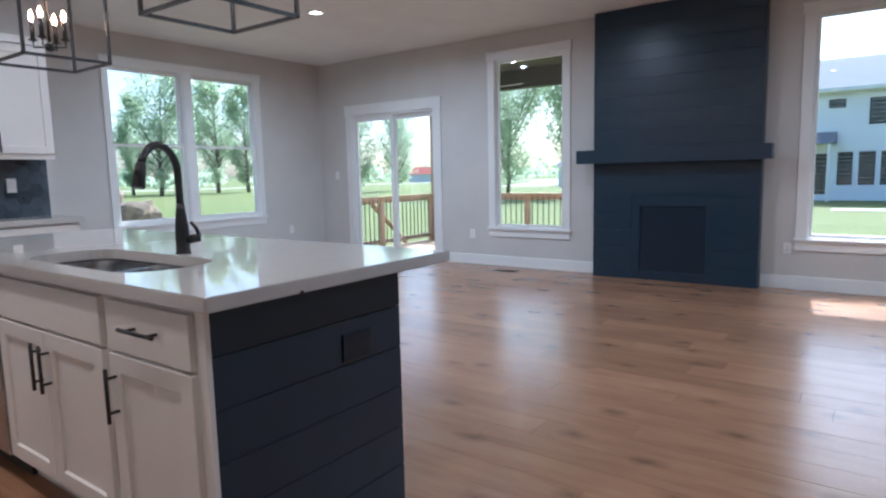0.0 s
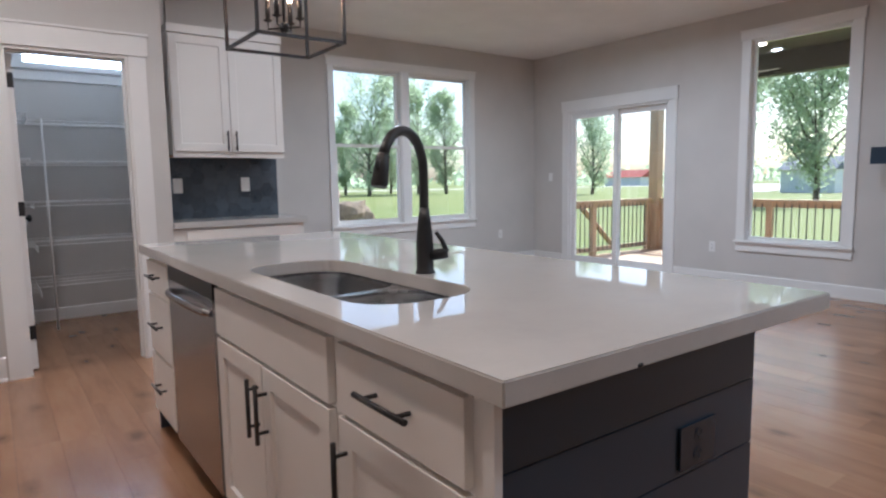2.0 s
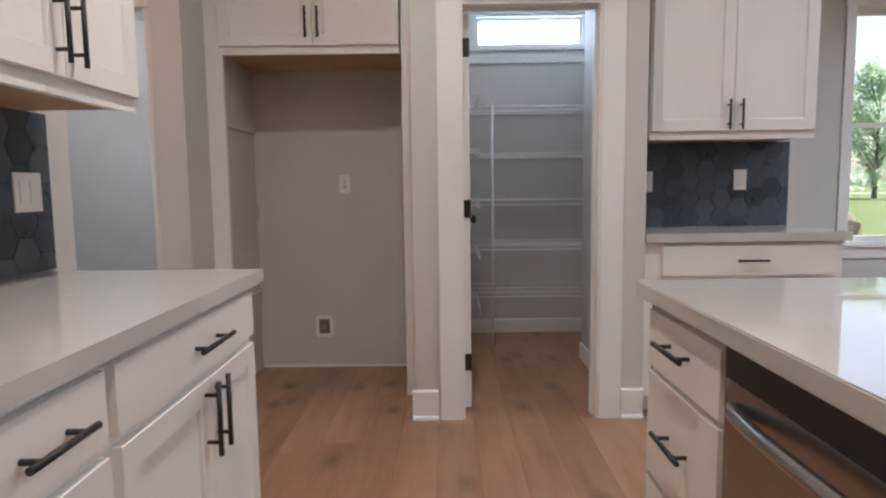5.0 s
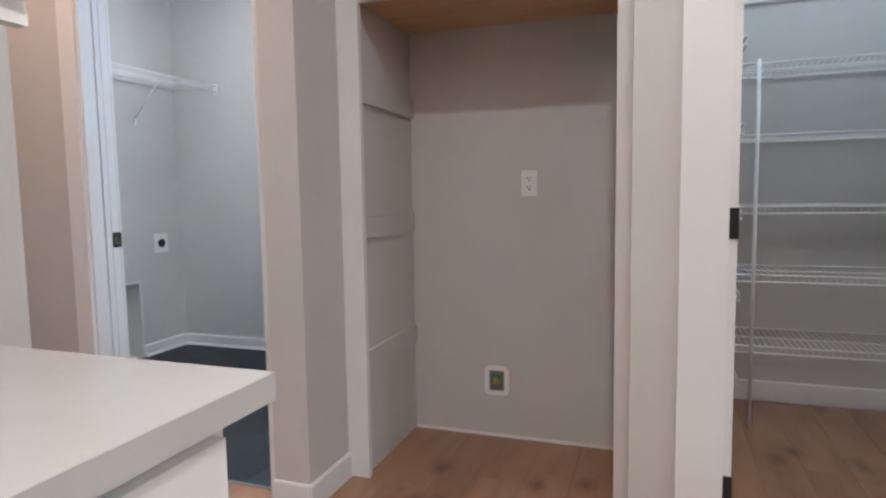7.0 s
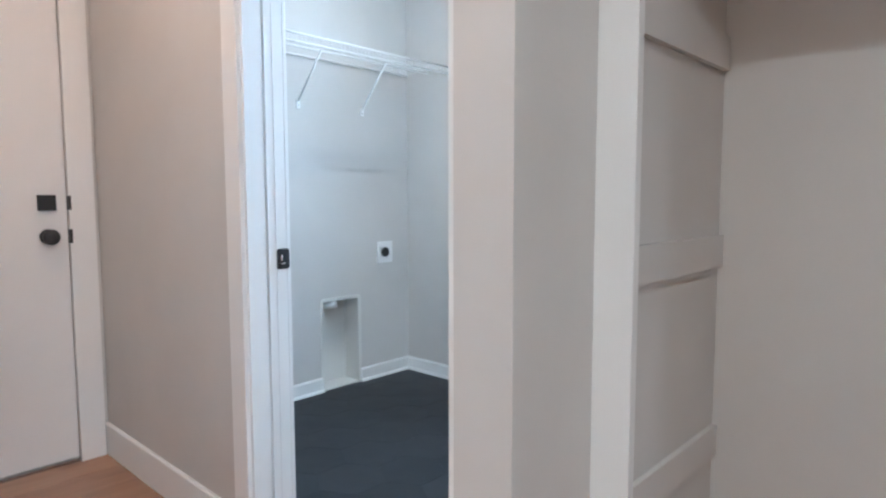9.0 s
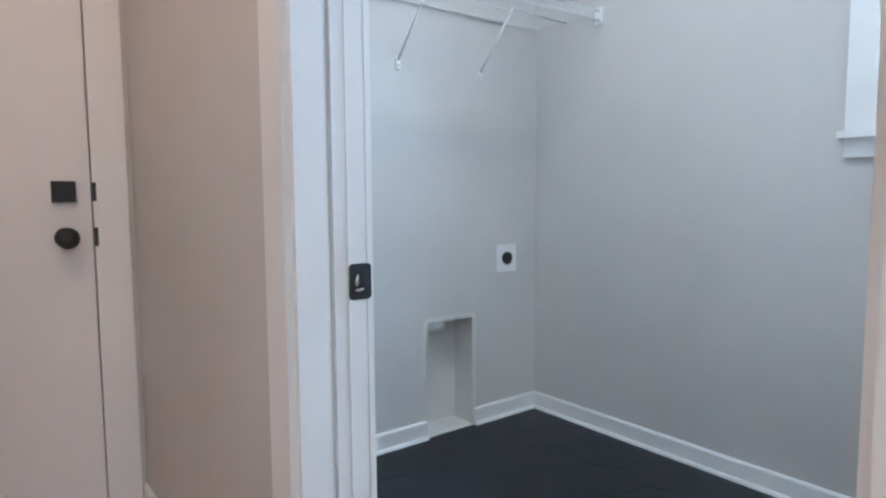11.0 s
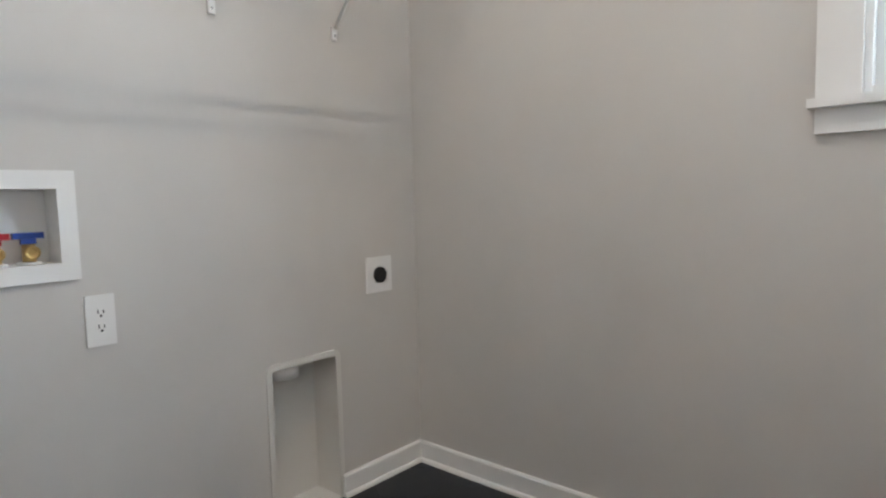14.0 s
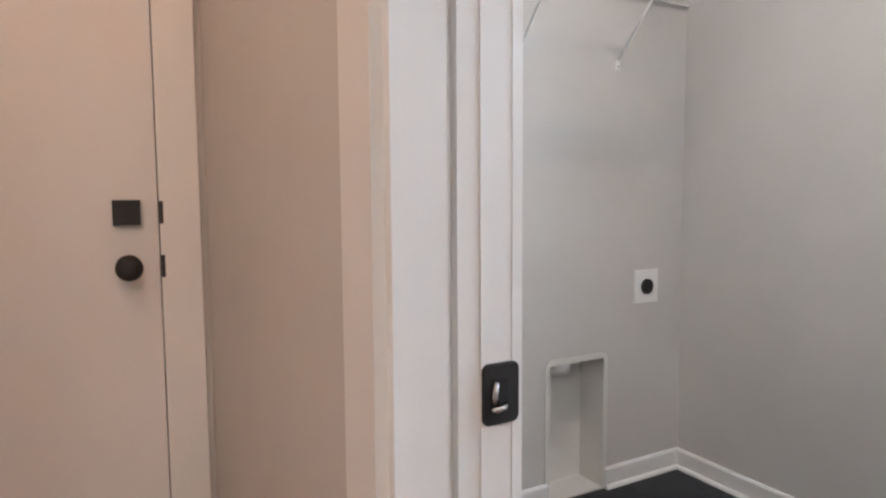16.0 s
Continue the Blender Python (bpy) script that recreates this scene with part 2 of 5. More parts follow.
M_PORCH = rough_mat("porch_ceiling_wood", (0.035, 0.034, 0.034), (0.06, 0.058, 0.056), 6, 0.6, 0.2, 0.002)
M_REDROOF = rough_mat("red_metal_roof", (0.30, 0.06, 0.045), (0.42, 0.10, 0.07), 2)


def leaf_mat():
    k = Nodes("leaves")
    isl = k.n("ShaderNodeNewGeometry").outputs["Random Per Island"]
    k.set(Base_Color=k.ramp(isl, [(0.0, (0.15, 0.21, 0.13)), (0.6, (0.20, 0.27, 0.17)), (1.0, (0.27, 0.33, 0.22))]), Roughness=0.6)
    tr = k.n("ShaderNodeBsdfTranslucent")
    tr.inputs[0].default_value = (0.66, 0.78, 0.54, 1)
    mx = k.n("ShaderNodeMixShader")
    mx.inputs[0].default_value = 0.55
    k.l(k.b.outputs[0], mx.inputs[1])
    k.l(tr.outputs[0], mx.inputs[2])
    k.l(mx.outputs[0], k.t.nodes["Material Output"].inputs[0])
    return k.m


M_LEAF = leaf_mat()

# ---- building tools ----


def bm_new():
    return bmesh.new()


def box(bm, x0, x1, y0, y1, z0, z1):
    """A box with sides along the axes."""
    v = [bm.verts.new((x, y, z)) for z in (z0, z1) for y in (y0, y1) for x in (x0, x1)]
    for f in ((0, 2, 3, 1), (4, 5, 7, 6), (0, 1, 5, 4), (2, 6, 7, 3), (0, 4, 6, 2), (1, 3, 7, 5)):
        bm.faces.new([v[i] for i in f])
    return v


def soft(bm, w, seg=1):
    """Rounds all sharp edges."""
    es = [e for e in bm.edges if len(e.link_faces) == 2 and e.calc_face_angle(0) > 0.5]
    bmesh.ops.bevel(bm, geom=es, offset=w, segments=seg, affect="EDGES", clamp_overlap=True)
    return bm


def bx(x0, x1, y0, y1, z0, z1, w=0.0, seg=1):
    bm = bm_new()
    box(bm, min(x0, x1), max(x0, x1), min(y0, y1), max(y0, y1), min(z0, z1), max(z0, z1))
    return soft(bm, w, seg) if w else bm


def tube(bm, pts, r, seg=10, cap=True):
    """A round tube along pts; r: one radius or one for each point."""
    pts = [Vector(p) for p in pts]
    rs = r if isinstance(r, (list, tuple)) else [r] * len(pts)
    rings, up = [], None
    for i, p in enumerate(pts):
        d = (pts[min(i + 1, len(pts) - 1)] - pts[max(i - 1, 0)]).normalized()
        if up is None:
            up = d.orthogonal().normalized()
        up = (up - d * up.dot(d)).normalized()
        side = d.cross(up)
        rings.append([bm.verts.new(p + (up * math.cos(a) + side * math.sin(a)) * rs[i]) for a in (2 * math.pi * j / seg for j in range(seg))])
    for a, b in zip(rings, rings[1:]):
        for j in range(seg):
            f = bm.faces.new((a[j], a[(j + 1) % seg], b[(j + 1) % seg], b[j]))
            f.smooth = seg > 6
    if cap:
        bm.faces.new(rings[0][::-1])
        bm.faces.new(rings[-1])
    return bm


def tb(pts, r, seg=10):
    return tube(bm_new(), pts, r, seg)


def prism(bm, poly, place, depth):
    """A flat outline pushed out. place(u, v, d) gives the point."""
    a, b = [bm.verts.new(place(u, v, 0)) for u, v in poly], [bm.verts.new(place(u, v, depth)) for u, v in poly]
    n = len(poly)
    bm.faces.new(a[::-1])
    bm.faces.new(b)
    for i in range(n):
        bm.faces.new((a[i], a[(i + 1) % n], b[(i + 1) % n], b[i]))
    return bm


def spin(bm, profile, place, seg=20):
    """A turned shape: profile of (radius, along); place(u, v, d) gives the point."""
    rings = []
    for r, d in profile:
        rings.append([bm.verts.new(place(r * math.cos(a), r * math.sin(a), d)) for a in (2 * math.pi * j / seg for j in range(seg))])
    for a, b in zip(rings, rings[1:]):
        for j in range(seg):
            f = bm.faces.new((a[j], a[(j + 1) % seg], b[(j + 1) % seg], b[j]))
            f.smooth = True
    bm.faces.new(rings[0][::-1])
    bm.faces.new(rings[-1])
    return bm


def origin(ob):
    o = Vector((0, 0, 0))
    while ob is not None:
        o = o + ob.location
        ob = ob.parent
    return o


def part(name, bm, material, parent=None, label=""):
    """One mesh object from world coordinates, under a thing or a part."""
    bmesh.ops.recalc_face_normals(bm, faces=bm.faces)
    if parent is not None:
        bmesh.ops.translate(bm, verts=bm.verts, vec=-origin(parent))
    me = bpy.data.meshes.new(name)
    bm.to_mesh(me)
    bm.free()
    me.materials.append(material)
    ob = new(name, me)
    ob.parent = parent
    return tagged(ob, label)


def thing(name, x, y, z, label, category, group="", kind=""):
    ob = new(name)
    ob.empty_display_size = 0.1
    ob.location = (x, y, z)
    return tagged(ob, label, category, group, kind)


def setting(name, bm, material, label, category="wall"):
    return tagged(part(name, bm, material), label, category, kind="structure")


def wall_mesh(along, u0, u1, n0, n1, z0, z1, holes=()):
    """A wall with thickness n0..n1, running along 'x' or 'y' from u0 to u1; holes: (u0, u1, z0, z1) go right through."""
    us = sorted({u0, u1, *[h[0] for h in holes], *[h[1] for h in holes]})
    zs = sorted({z0, z1, *[h[2] for h in holes], *[h[3] for h in holes]})

    def solid(i, j):
        if not (0 <= i < len(us) - 1 and 0 <= j < len(zs) - 1):
            return False
        cu, cz = (us[i] + us[i + 1]) / 2, (zs[j] + zs[j + 1]) / 2
        return not any(h[0] < cu < h[1] and h[2] < cz < h[3] for h in holes)

    bm, seen = bm_new(), {}

    def v(u, n, z):
        key = (round(u, 5), round(n, 5), round(z, 5))
        if key not in seen:
            seen[key] = bm.verts.new((u, n, z) if along == "x" else (n, u, z))
        return seen[key]

    for i in range(len(us) - 1):
        for j in range(len(zs) - 1):
            if not solid(i, j):
                continue
            a, b, c, d = us[i], us[i + 1], zs[j], zs[j + 1]
            for n in (n0, n1):
                bm.faces.new((v(a, n, c), v(b, n, c), v(b, n, d), v(a, n, d)))
            for di, dj, p, q in ((-1, 0, (a, c), (a, d)), (1, 0, (b, c), (b, d)), (0, -1, (a, c), (b, c)), (0, 1, (a, d), (b, d))):
                if not solid(i + di, j + dj):
                    bm.faces.new((v(p[0], n0, p[1]), v(q[0], n0, q[1]), v(q[0], n1, q[1]), v(p[0], n1, p[1])))
    return bm


def side_place(facing, plane):
    """place(u, z, d) on a vertical plane; facing: the way it looks, 'n', 's', 'e' or 'w'; d goes out from the plane."""
    s = {"n": 1, "e": 1, "s": -1, "w": -1}[facing]
    if facing in "ns":
        return lambda u, z, d: (u, plane + s * d, z)
    return lambda u, z, d: (plane + s * d, u, z)


def slab(facing, plane, u0, u1, z0, z1, d0, d1, w=0.0, seg=1):
    """A box on a vertical plane, from depth d0 to d1 in front of it."""
    p = side_place(facing, plane)
    a, b = p(u0, z0, d0), p(u1, z1, d1)
    return bx(a[0], b[0], a[1], b[1], a[2], b[2], w, seg)


def shaker(facing, plane, u0, u1, z0, z1, stile=0.058, depth=0.02):
    """A shaker door or drawer front: frame with a recessed flat panel."""
    p = side_place(facing, plane)
    bm = bm_new()
    c = 0.0018

    def ring(m, d):
        return [bm.verts.new(p(u, z, d)) for u, z in ((u0 + m, z0 + m), (u1 - m, z0 + m), (u1 - m, z1 - m), (u0 + m, z1 - m))]

    rs = [ring(0, 0), ring(0, depth - c), ring(c, depth), ring(stile - c, depth), ring(stile, depth - c), ring(stile + 0.003, depth - 0.010)]
    bm.faces.new(rs[0])
    bm.faces.new(rs[-1])
    for a, b in zip(rs, rs[1:]):
        for i in range(4):
            bm.faces.new((a[i], a[(i + 1) % 4], b[(i + 1) % 4], b[i]))
    return bm


def bar_pull(facing, plane, u, z, length, upright, parent, d=0.032):
    """A bar handle with two posts, on a plane."""
    p = side_place(facing, plane)
    h = length / 2
    ends = ((u, z - h), (u, z + h)) if upright else ((u - h, z), (u + h, z))
    bm = tb([p(*ends[0], d), p(*ends[1], d)], 0.0062, 12)
    for k in (0.18, 0.82):
        q = (ends[0][0] + (ends[1][0] - ends[0][0]) * k, ends[0][1] + (ends[1][1] - ends[0][1]) * k)
        tube(bm, [p(*q, -0.002), p(*q, d)], 0.005, 10)
    return part("handle", bm, M_BLACK, parent, "matt black bar handle")


def baseboard(facing, plane, u0, u1, h=0.14, t=0.014, shoe=False):
    p = side_place(facing, plane)
    prof = [(0, 0), (t, 0), (t, h - 0.006), (t - 0.005, h), (0, h)]
    if shoe:
        prof = [(0, 0), (t + 0.013, 0), (t + 0.012, 0.009), (t + 0.007, 0.016), (t, 0.019), (t, h - 0.008), (t - 0.006, h), (0, h)]
    bm = bm_new()
    a = [bm.verts.new(p(u0, z, d + 0.0005)) for d, z in prof]
    b = [bm.verts.new(p(u1, z, d + 0.0005)) for d, z in prof]
    n = len(prof)
    bm.faces.new(a)
    bm.faces.new(b[::-1])
    for i in range(n):
        bm.faces.new((a[i], a[(i + 1) % n], b[(i + 1) % n], b[i]))
    return setting("baseboard", bm, M_TRIM, "white painted flat baseboard along the wall", "baseboard")


def hexagon(cu, cz, r, flat=True):
    o = 0 if flat else math.pi / 6
    return [(cu + r * math.cos(o + k * math.pi / 3), cz + r * math.sin(o + k * math.pi / 3)) for k in range(6)]


def clip(poly, lo_u, hi_u, lo_v, hi_v):
    """Cuts a convex outline to a rectangle."""
    for ax, lim, sign in ((0, lo_u, 1), (0, hi_u, -1), (1, lo_v, 1), (1, hi_v, -1)):
        out = []
        for i, a in enumerate(poly):
            b = poly[(i + 1) % len(poly)]
            ia, ib = sign * (a[ax] - lim) >= 0, sign * (b[ax] - lim) >= 0
            if ia:
                out.append(a)
            if ia != ib:
                t = (lim - a[ax]) / (b[ax] - a[ax])
                out.append((a[0] + t * (b[0] - a[0]), a[1] + t * (b[1] - a[1])))
        poly = out
        if len(poly) < 3:
            return []
    return poly

# ---- the house: walls, ceiling, floors ----
XW, XE, YS, YN = -3.10, 7.02, -4.2, 6.96   # inner faces of the outer walls
N_WIN = (3.765, 5.80, 0.665, 2.545)
PY = 6.79   # face of the pantry back wall
TRANSOM = (0.738, 1.596, 2.225, 2.482)
L_WIN = (-1.574, -1.04, 1.334, 2.45)
SLIDER = (4.71, 6.28, 0.0, 2.10)
E_WIN = (2.80, 3.755, 0.50, 2.61)
S_WIN = (-0.70, 0.255, 0.50, 2.61)

setting("wall_north", wall_mesh("x", XW - 0.15, XE + 0.15, YN, YN + 0.15, 0, CEIL, [N_WIN, TRANSOM, L_WIN]), M_WALL, "pale greige painted wall with window openings")
setting("wall_east", wall_mesh("y", YS, YN, XE, XE + 0.15, 0, CEIL, [SLIDER, E_WIN, S_WIN]), M_WALL, "pale greige painted wall with tall window openings")
setting("wall_south", wall_mesh("x", XW - 0.15, XE + 0.15, YS - 0.15, YS, 0, CEIL), M_WALL, "plain pale greige painted wall")
GDOOR = (4.05, 4.933, 0.0, 2.035)
DRYER = (6.243, 6.533, 0.0, 0.555)
WASHER = (5.30, 5.662, 0.965, 1.157)
setting("wall_west", wall_mesh("y", 3.82, YN, XW - 0.15, XW, 0, CEIL, [GDOOR, DRYER, WASHER]), M_WALL, "pale greige painted wall at the hall and laundry")
setting("wall_behind_west", bx(XW - 0.18, XW - 0.152, 3.9, YN, 0, CEIL), M_WALL, "plain wall closing the recesses")
setting("wall_kitchen_west", wall_mesh("y", YS, 3.97, -0.90, -0.735, 0, CEIL), M_WALL, "pale greige painted kitchen wall ending at the hall")
setting("wall_outer_west", bx(XW - 0.15, XW, YS, 3.818, 0, CEIL), M_WALL, "plain wall closing the house to the west")
setting("wall_hall_south", wall_mesh("x", XW - 0.15, -0.902, 3.85, 3.97, 0, CEIL), M_WALL, "pale greige painted hall wall")
L_DOOR = (-1.818, -0.958, 0.0, 2.06)
setting("wall_laundry_south", wall_mesh("x", XW, -0.923, 5.05, 5.172, 0, CEIL, [L_DOOR]), M_WALL, "pale greige painted wall with the laundry doorway")
setting("wall_stub", bx(-0.921, -0.773, 5.0, YN, 0, CEIL, 0.004, 2), M_WALL, "end of a painted wall between laundry and fridge recess", "wall")
setting("wall_alcove_west", bx(-0.7725, -0.706, 5.325, 5.88, 0, CEIL), M_WALL, "painted side wall of the fridge recess")
setting("wall_alcove_back", bx(-0.7725, 0.345, 5.882, 6.0, 0, CEIL), M_WALL, "painted back wall of the fridge recess")
P_DOOR = (0.578, 1.266, 0.0, 2.045)
setting("wall_pantry_front", wall_mesh("x", 0.345, 1.486, 4.94, 5.055, 0, CEIL, [P_DOOR]), M_WALL, "pale greige painted wall with the pantry doorway")
setting("wall_pantry_west", bx(0.345, 0.44, 5.057, YN, 0, CEIL), M_WALL, "painted wall between fridge recess and pantry")
setting("wall_bar_back", wall_mesh("x", 1.64, 2.505, 5.455, 5.57, 0, CEIL), M_WALL, "pale painted wall behind the beverage bar")
setting("wall_pantry_east", bx(1.632, 1.75, 5.572, YN, 0, CEIL), M_WALL, "painted side wall of the pantry")
setting("wall_pantry_return", bx(1.42, 1.486, 5.057, 5.57, 0, CEIL), M_WALL, "painted return wall beside the beverage bar")
setting("wall_pantry_inner", bx(1.488, 1.63, 5.457, 5.57, 0, CEIL), M_WALL, "painted wall beside the beverage bar")
setting("wall_pantry_nib", bx(1.42, 1.630, 5.572, 6.03, 0, CEIL), M_WALL, "painted wall nib inside the pantry")
setting("wall_pantry_back", wall_mesh("x", 0.442, 1.630, PY, YN - 0.002, 0, CEIL, [TRANSOM]), M_WALL, "painted back wall of the pantry with a high transom")
setting("wall_bar_end", bx(2.39, 2.505, 5.572, YN, 0, CEIL), M_WALL, "painted wall end beside the dining window")
setting("ceiling", bx(XW - 0.15, XE + 0.15, YS - 0.15, YN + 0.15, CEIL, CEIL + 0.12), M_CEIL, "flat off-white textured ceiling", "ceiling")
setting("subfloor", bx(XW - 0.15, XE + 0.15, YS - 0.15, YN + 0.15, -0.25, -0.02), M_DARK, "dark subfloor under the boards", "floor")

# baseboards
for f_, p_, a_, b_, h_, s_ in (
    ("w", XE, 3.87, 4.60, 0.13, False), ("w", XE, 2.36, 3.87, 0.13, False), ("w", XE, YS, 0.64, 0.13, False), ("w", XE, 6.40, YN, 0.13, False),
    ("s", YN, 2.505, XE, 0.13, False), ("n", YS, XW, XE, 0.13, False), ("e", 2.505, 5.455, YN, 0.13, False),
    ("s", 5.05, XW, -1.905, 0.145, False), ("s", 5.0, -0.921, -0.773, 0.10, False), ("e", -0.773, 4.988, 5.298, 0.10, False), ("n", 3.97, XW, -0.735, 0.145, False),
    ("e", -0.735, YS, 1.84, 0.145, False),
    ("s", 4.94, 0.331, 0.462, 0.15, True), ("s", 4.94, 1.376, 1.486, 0.15, True),
    ("s", PY, 0.44, 1.632, 0.11, False), ("w", 1.42, 5.06, 6.03, 0.11, False), ("w", 1.632, 6.032, PY, 0.11, False), ("e", 0.44, 5.06, PY, 0.11, False),
    ("e", XW, 5.172, 6.243, 0.088, True), ("e", XW, 6.533, YN, 0.088, True), ("s", YN, XW, -0.921, 0.088, True), ("n", 5.172, XW, -1.9, 0.088, True),
):
    baseboard(f_, p_, a_, b_, h_, 0.014, s_)


# ---- trim, doors and windows ----
def casing(parent, facing, plane, u0, u1, z0, z1, w=0.098, t=0.018, head=0.135, lap=0.014, sill=False, w_right=None, apron=0.09):
    """Craftsman casing round an opening u0..u1, z0..z1: flat legs, a taller head that oversails, and for windows a stool and an apron."""
    wr = w if w_right is None else w_right
    part("casing_leg", slab(facing, plane, u0 - w, u0 + 0.004, z0, z1, 0.0005, t, 0.0015), M_TRIM, parent)
    if wr > 0.01:
        part("casing_leg", slab(facing, plane, u1 - 0.004, u1 + wr, z0, z1, 0.0005, t, 0.0015), M_TRIM, parent)
    part("casing_head", slab(facing, plane, u0 - w - lap, u1 + wr + lap, z1 + 0.0005, z1 + head, 0.0005, t + 0.007, 0.002), M_TRIM, parent)
    part("head_cap", slab(facing, plane, u0 - w - lap - 0.008, u1 + wr + lap + 0.008, z1 + head + 0.0005, z1 + head + 0.016, 0.0005, t + 0.016, 0.002), M_TRIM, parent)
    if sill:
        part("window_sill", slab(facing, plane, u0 - w - lap, u1 + wr + lap, z0 - 0.024, z0 - 0.0005, -0.02, 0.045, 0.004, 2), M_TRIM, parent)
        part("apron", slab(facing, plane, u0 - w, u1 + wr, z0 - 0.025 - apron, z0 - 0.0245, 0.0005, t, 0.0015), M_TRIM, parent)


def window_frame(parent, facing, plane, u0, u1, z0, z1, deep=0.12, face=0.022):
    """The jamb liner of a window, going back into the wall."""
    for a, b, c, d in ((u0, u0 + face, z0, z1), (u1 - face, u1, z0, z1), (u0 + face, u1 - face, z0, z0 + face), (u0 + face, u1 - face, z1 - face, z1)):
        part("window_frame", slab(facing, plane, a + 0.0005, b - 0.0005, c + 0.0005, d - 0.0005, -deep, -0.0005), M_TRIM, parent)


def sash(parent, facing, plane, u0, u1, z0, z1, back, t=0.035, rail=0.038, bottom=0.05):
    bm = slab(facing, plane, u0, u0 + rail, z0, z1, -back - t, -back, 0.003)
    for a, b, c, d in ((u1 - rail, u1, z0, z1), (u0 + rail, u1 - rail, z0, z0 + bottom), (u0 + rail, u1 - rail, z1 - rail, z1)):
        b2 = slab(facing, plane, a, b, c, d, -back - t, -back, 0.003)
        me = bpy.data.meshes.new("tmp")
        b2.to_mesh(me)
        b2.free()
        bm.from_mesh(me)
        bpy.data.meshes.remove(me)
    s = part("sash", bm, M_TRIM, parent)
    g = part("pane", slab(facing, plane, u0 + rail - 0.004, u1 - rail + 0.004, z0 + bottom - 0.004, z1 - rail + 0.004, -back - t * 0.6, -back - t * 0.45), M_GLASS, s, "clear glass pane")
    g.visible_shadow = False
    return s


w1 = thing("window_1", 4.77, YN, 0.6, "pair of white double-hung windows with wide casing", "window", kind="structure")
casing(w1, "s", YN, *N_WIN, sill=True, w=0.072, head=0.085)
part("mullion", slab("s", YN, 4.70, 4.81, N_WIN[2], N_WIN[3], -0.11, 0.018, 0.0015), M_TRIM, w1)
for a, b in ((N_WIN[0], 4.70), (4.81, N_WIN[1])):
    window_frame(w1, "s", YN, a, b, N_WIN[2], N_WIN[3], face=0.014)
    sash(w1, "s", YN, a + 0.014, b - 0.014, N_WIN[2] + 0.014, 1.645, 0.035, rail=0.034)
    sash(w1, "s", YN, a + 0.014, b - 0.014, 1.61, N_WIN[3] - 0.014, 0.071, rail=0.034, bottom=0.036)
w2 = thing("window_2", XE, 3.28, 0.45, "tall white picture window beside the fireplace", "window", kind="structure")
w3 = thing("window_3", XE, -0.24, 0.45, "tall white picture window with bright lawn outside", "window", kind="structure")
for w_, o_ in ((w2, E_WIN), (w3, S_WIN)):
    casing(w_, "w", XE, *o_, sill=True, w=0.09, head=0.085)
    window_frame(w_, "w", XE, *o_, face=0.012)
    sash(w_, "w", XE, o_[0] + 0.012, o_[1] - 0.012, o_[2] + 0.012, o_[3] - 0.012, 0.04, rail=0.028, bottom=0.03)
w4 = thing("window_4", 1.167, PY, 2.2, "narrow white transom window high in the pantry wall", "window", kind="structure")
casing(w4, "s", PY, *TRANSOM, sill=True, w=0.09, w_right=0.0, head=0.10)
window_frame(w4, "s", PY, *TRANSOM)
sash(w4, "s", PY, TRANSOM[0] + 0.022, TRANSOM[1] - 0.022, TRANSOM[2] + 0.022, TRANSOM[3] - 0.022, 0.05, rail=0.02, bottom=0.02)
w5 = thing("window_5", -1.32, YN, 1.3, "white window with stool and apron in the laundry", "window", kind="structure")
casing(w5, "s", YN, *L_WIN, sill=True, w=0.095, w_right=0.09, apron=0.062)
window_frame(w5, "s", YN, *L_WIN)
sash(w5, "s", YN, L_WIN[0] + 0.022, L_WIN[1] - 0.022, L_WIN[2] + 0.022, L_WIN[3] - 0.022, 0.05)

# sliding patio door
d1 = thing("door_1", XE, 5.495, 0, "white sliding glass patio door with two panels", "sliding door", kind="structure")
casing(d1, "w", XE, *SLIDER, w=0.105)
window_frame(d1, "w", XE, SLIDER[0], SLIDER[1], 0.0, SLIDER[3], face=0.03)
sash(d1, "w", XE, 5.47, SLIDER[1] - 0.03, 0.03, SLIDER[3] - 0.03, 0.025, rail=0.065, bottom=0.09)
sash(d1, "w", XE, SLIDER[0] + 0.03, 5.535, 0.03, SLIDER[3] - 0.03, 0.065, rail=0.065, bottom=0.09)

# pantry door, standing open into the pantry
t1 = thing("trim_pantry_doorway", 0.92, 4.94, 0, "white craftsman casing round the pantry doorway", "door frame", kind="structure")
casing(t1, "s", 4.94, *P_DOOR, w=0.106, t=0.02, head=0.131)
part("jamb", bx(P_DOOR[0] + 0.0005, P_DOOR[0] + 0.018, 4.93, 5.06, 0, P_DOOR[3] - 0.0005), M_TRIM, t1)
part("jamb", bx(P_DOOR[1] - 0.018, P_DOOR[1] - 0.0005, 4.93, 5.06, 0, P_DOOR[3] - 0.0005), M_TRIM, t1)
part("jamb", bx(P_DOOR[0] + 0.018, P_DOOR[1] - 0.018, 4.93, 5.06, P_DOOR[3] - 0.02, P_DOOR[3] - 0.0005), M_TRIM, t1)
part("door_stop", bx(P_DOOR[0] + 0.018, P_DOOR[1] - 0.018, 4.985, 5.02, P_DOOR[3] - 0.032, P_DOOR[3] - 0.02), M_TRIM, t1)
part("door_stop", bx(P_DOOR[1] - 0.03, P_DOOR[1] - 0.0185, 4.985, 5.02, 0, P_DOOR[3] - 0.032), M_TRIM, t1)
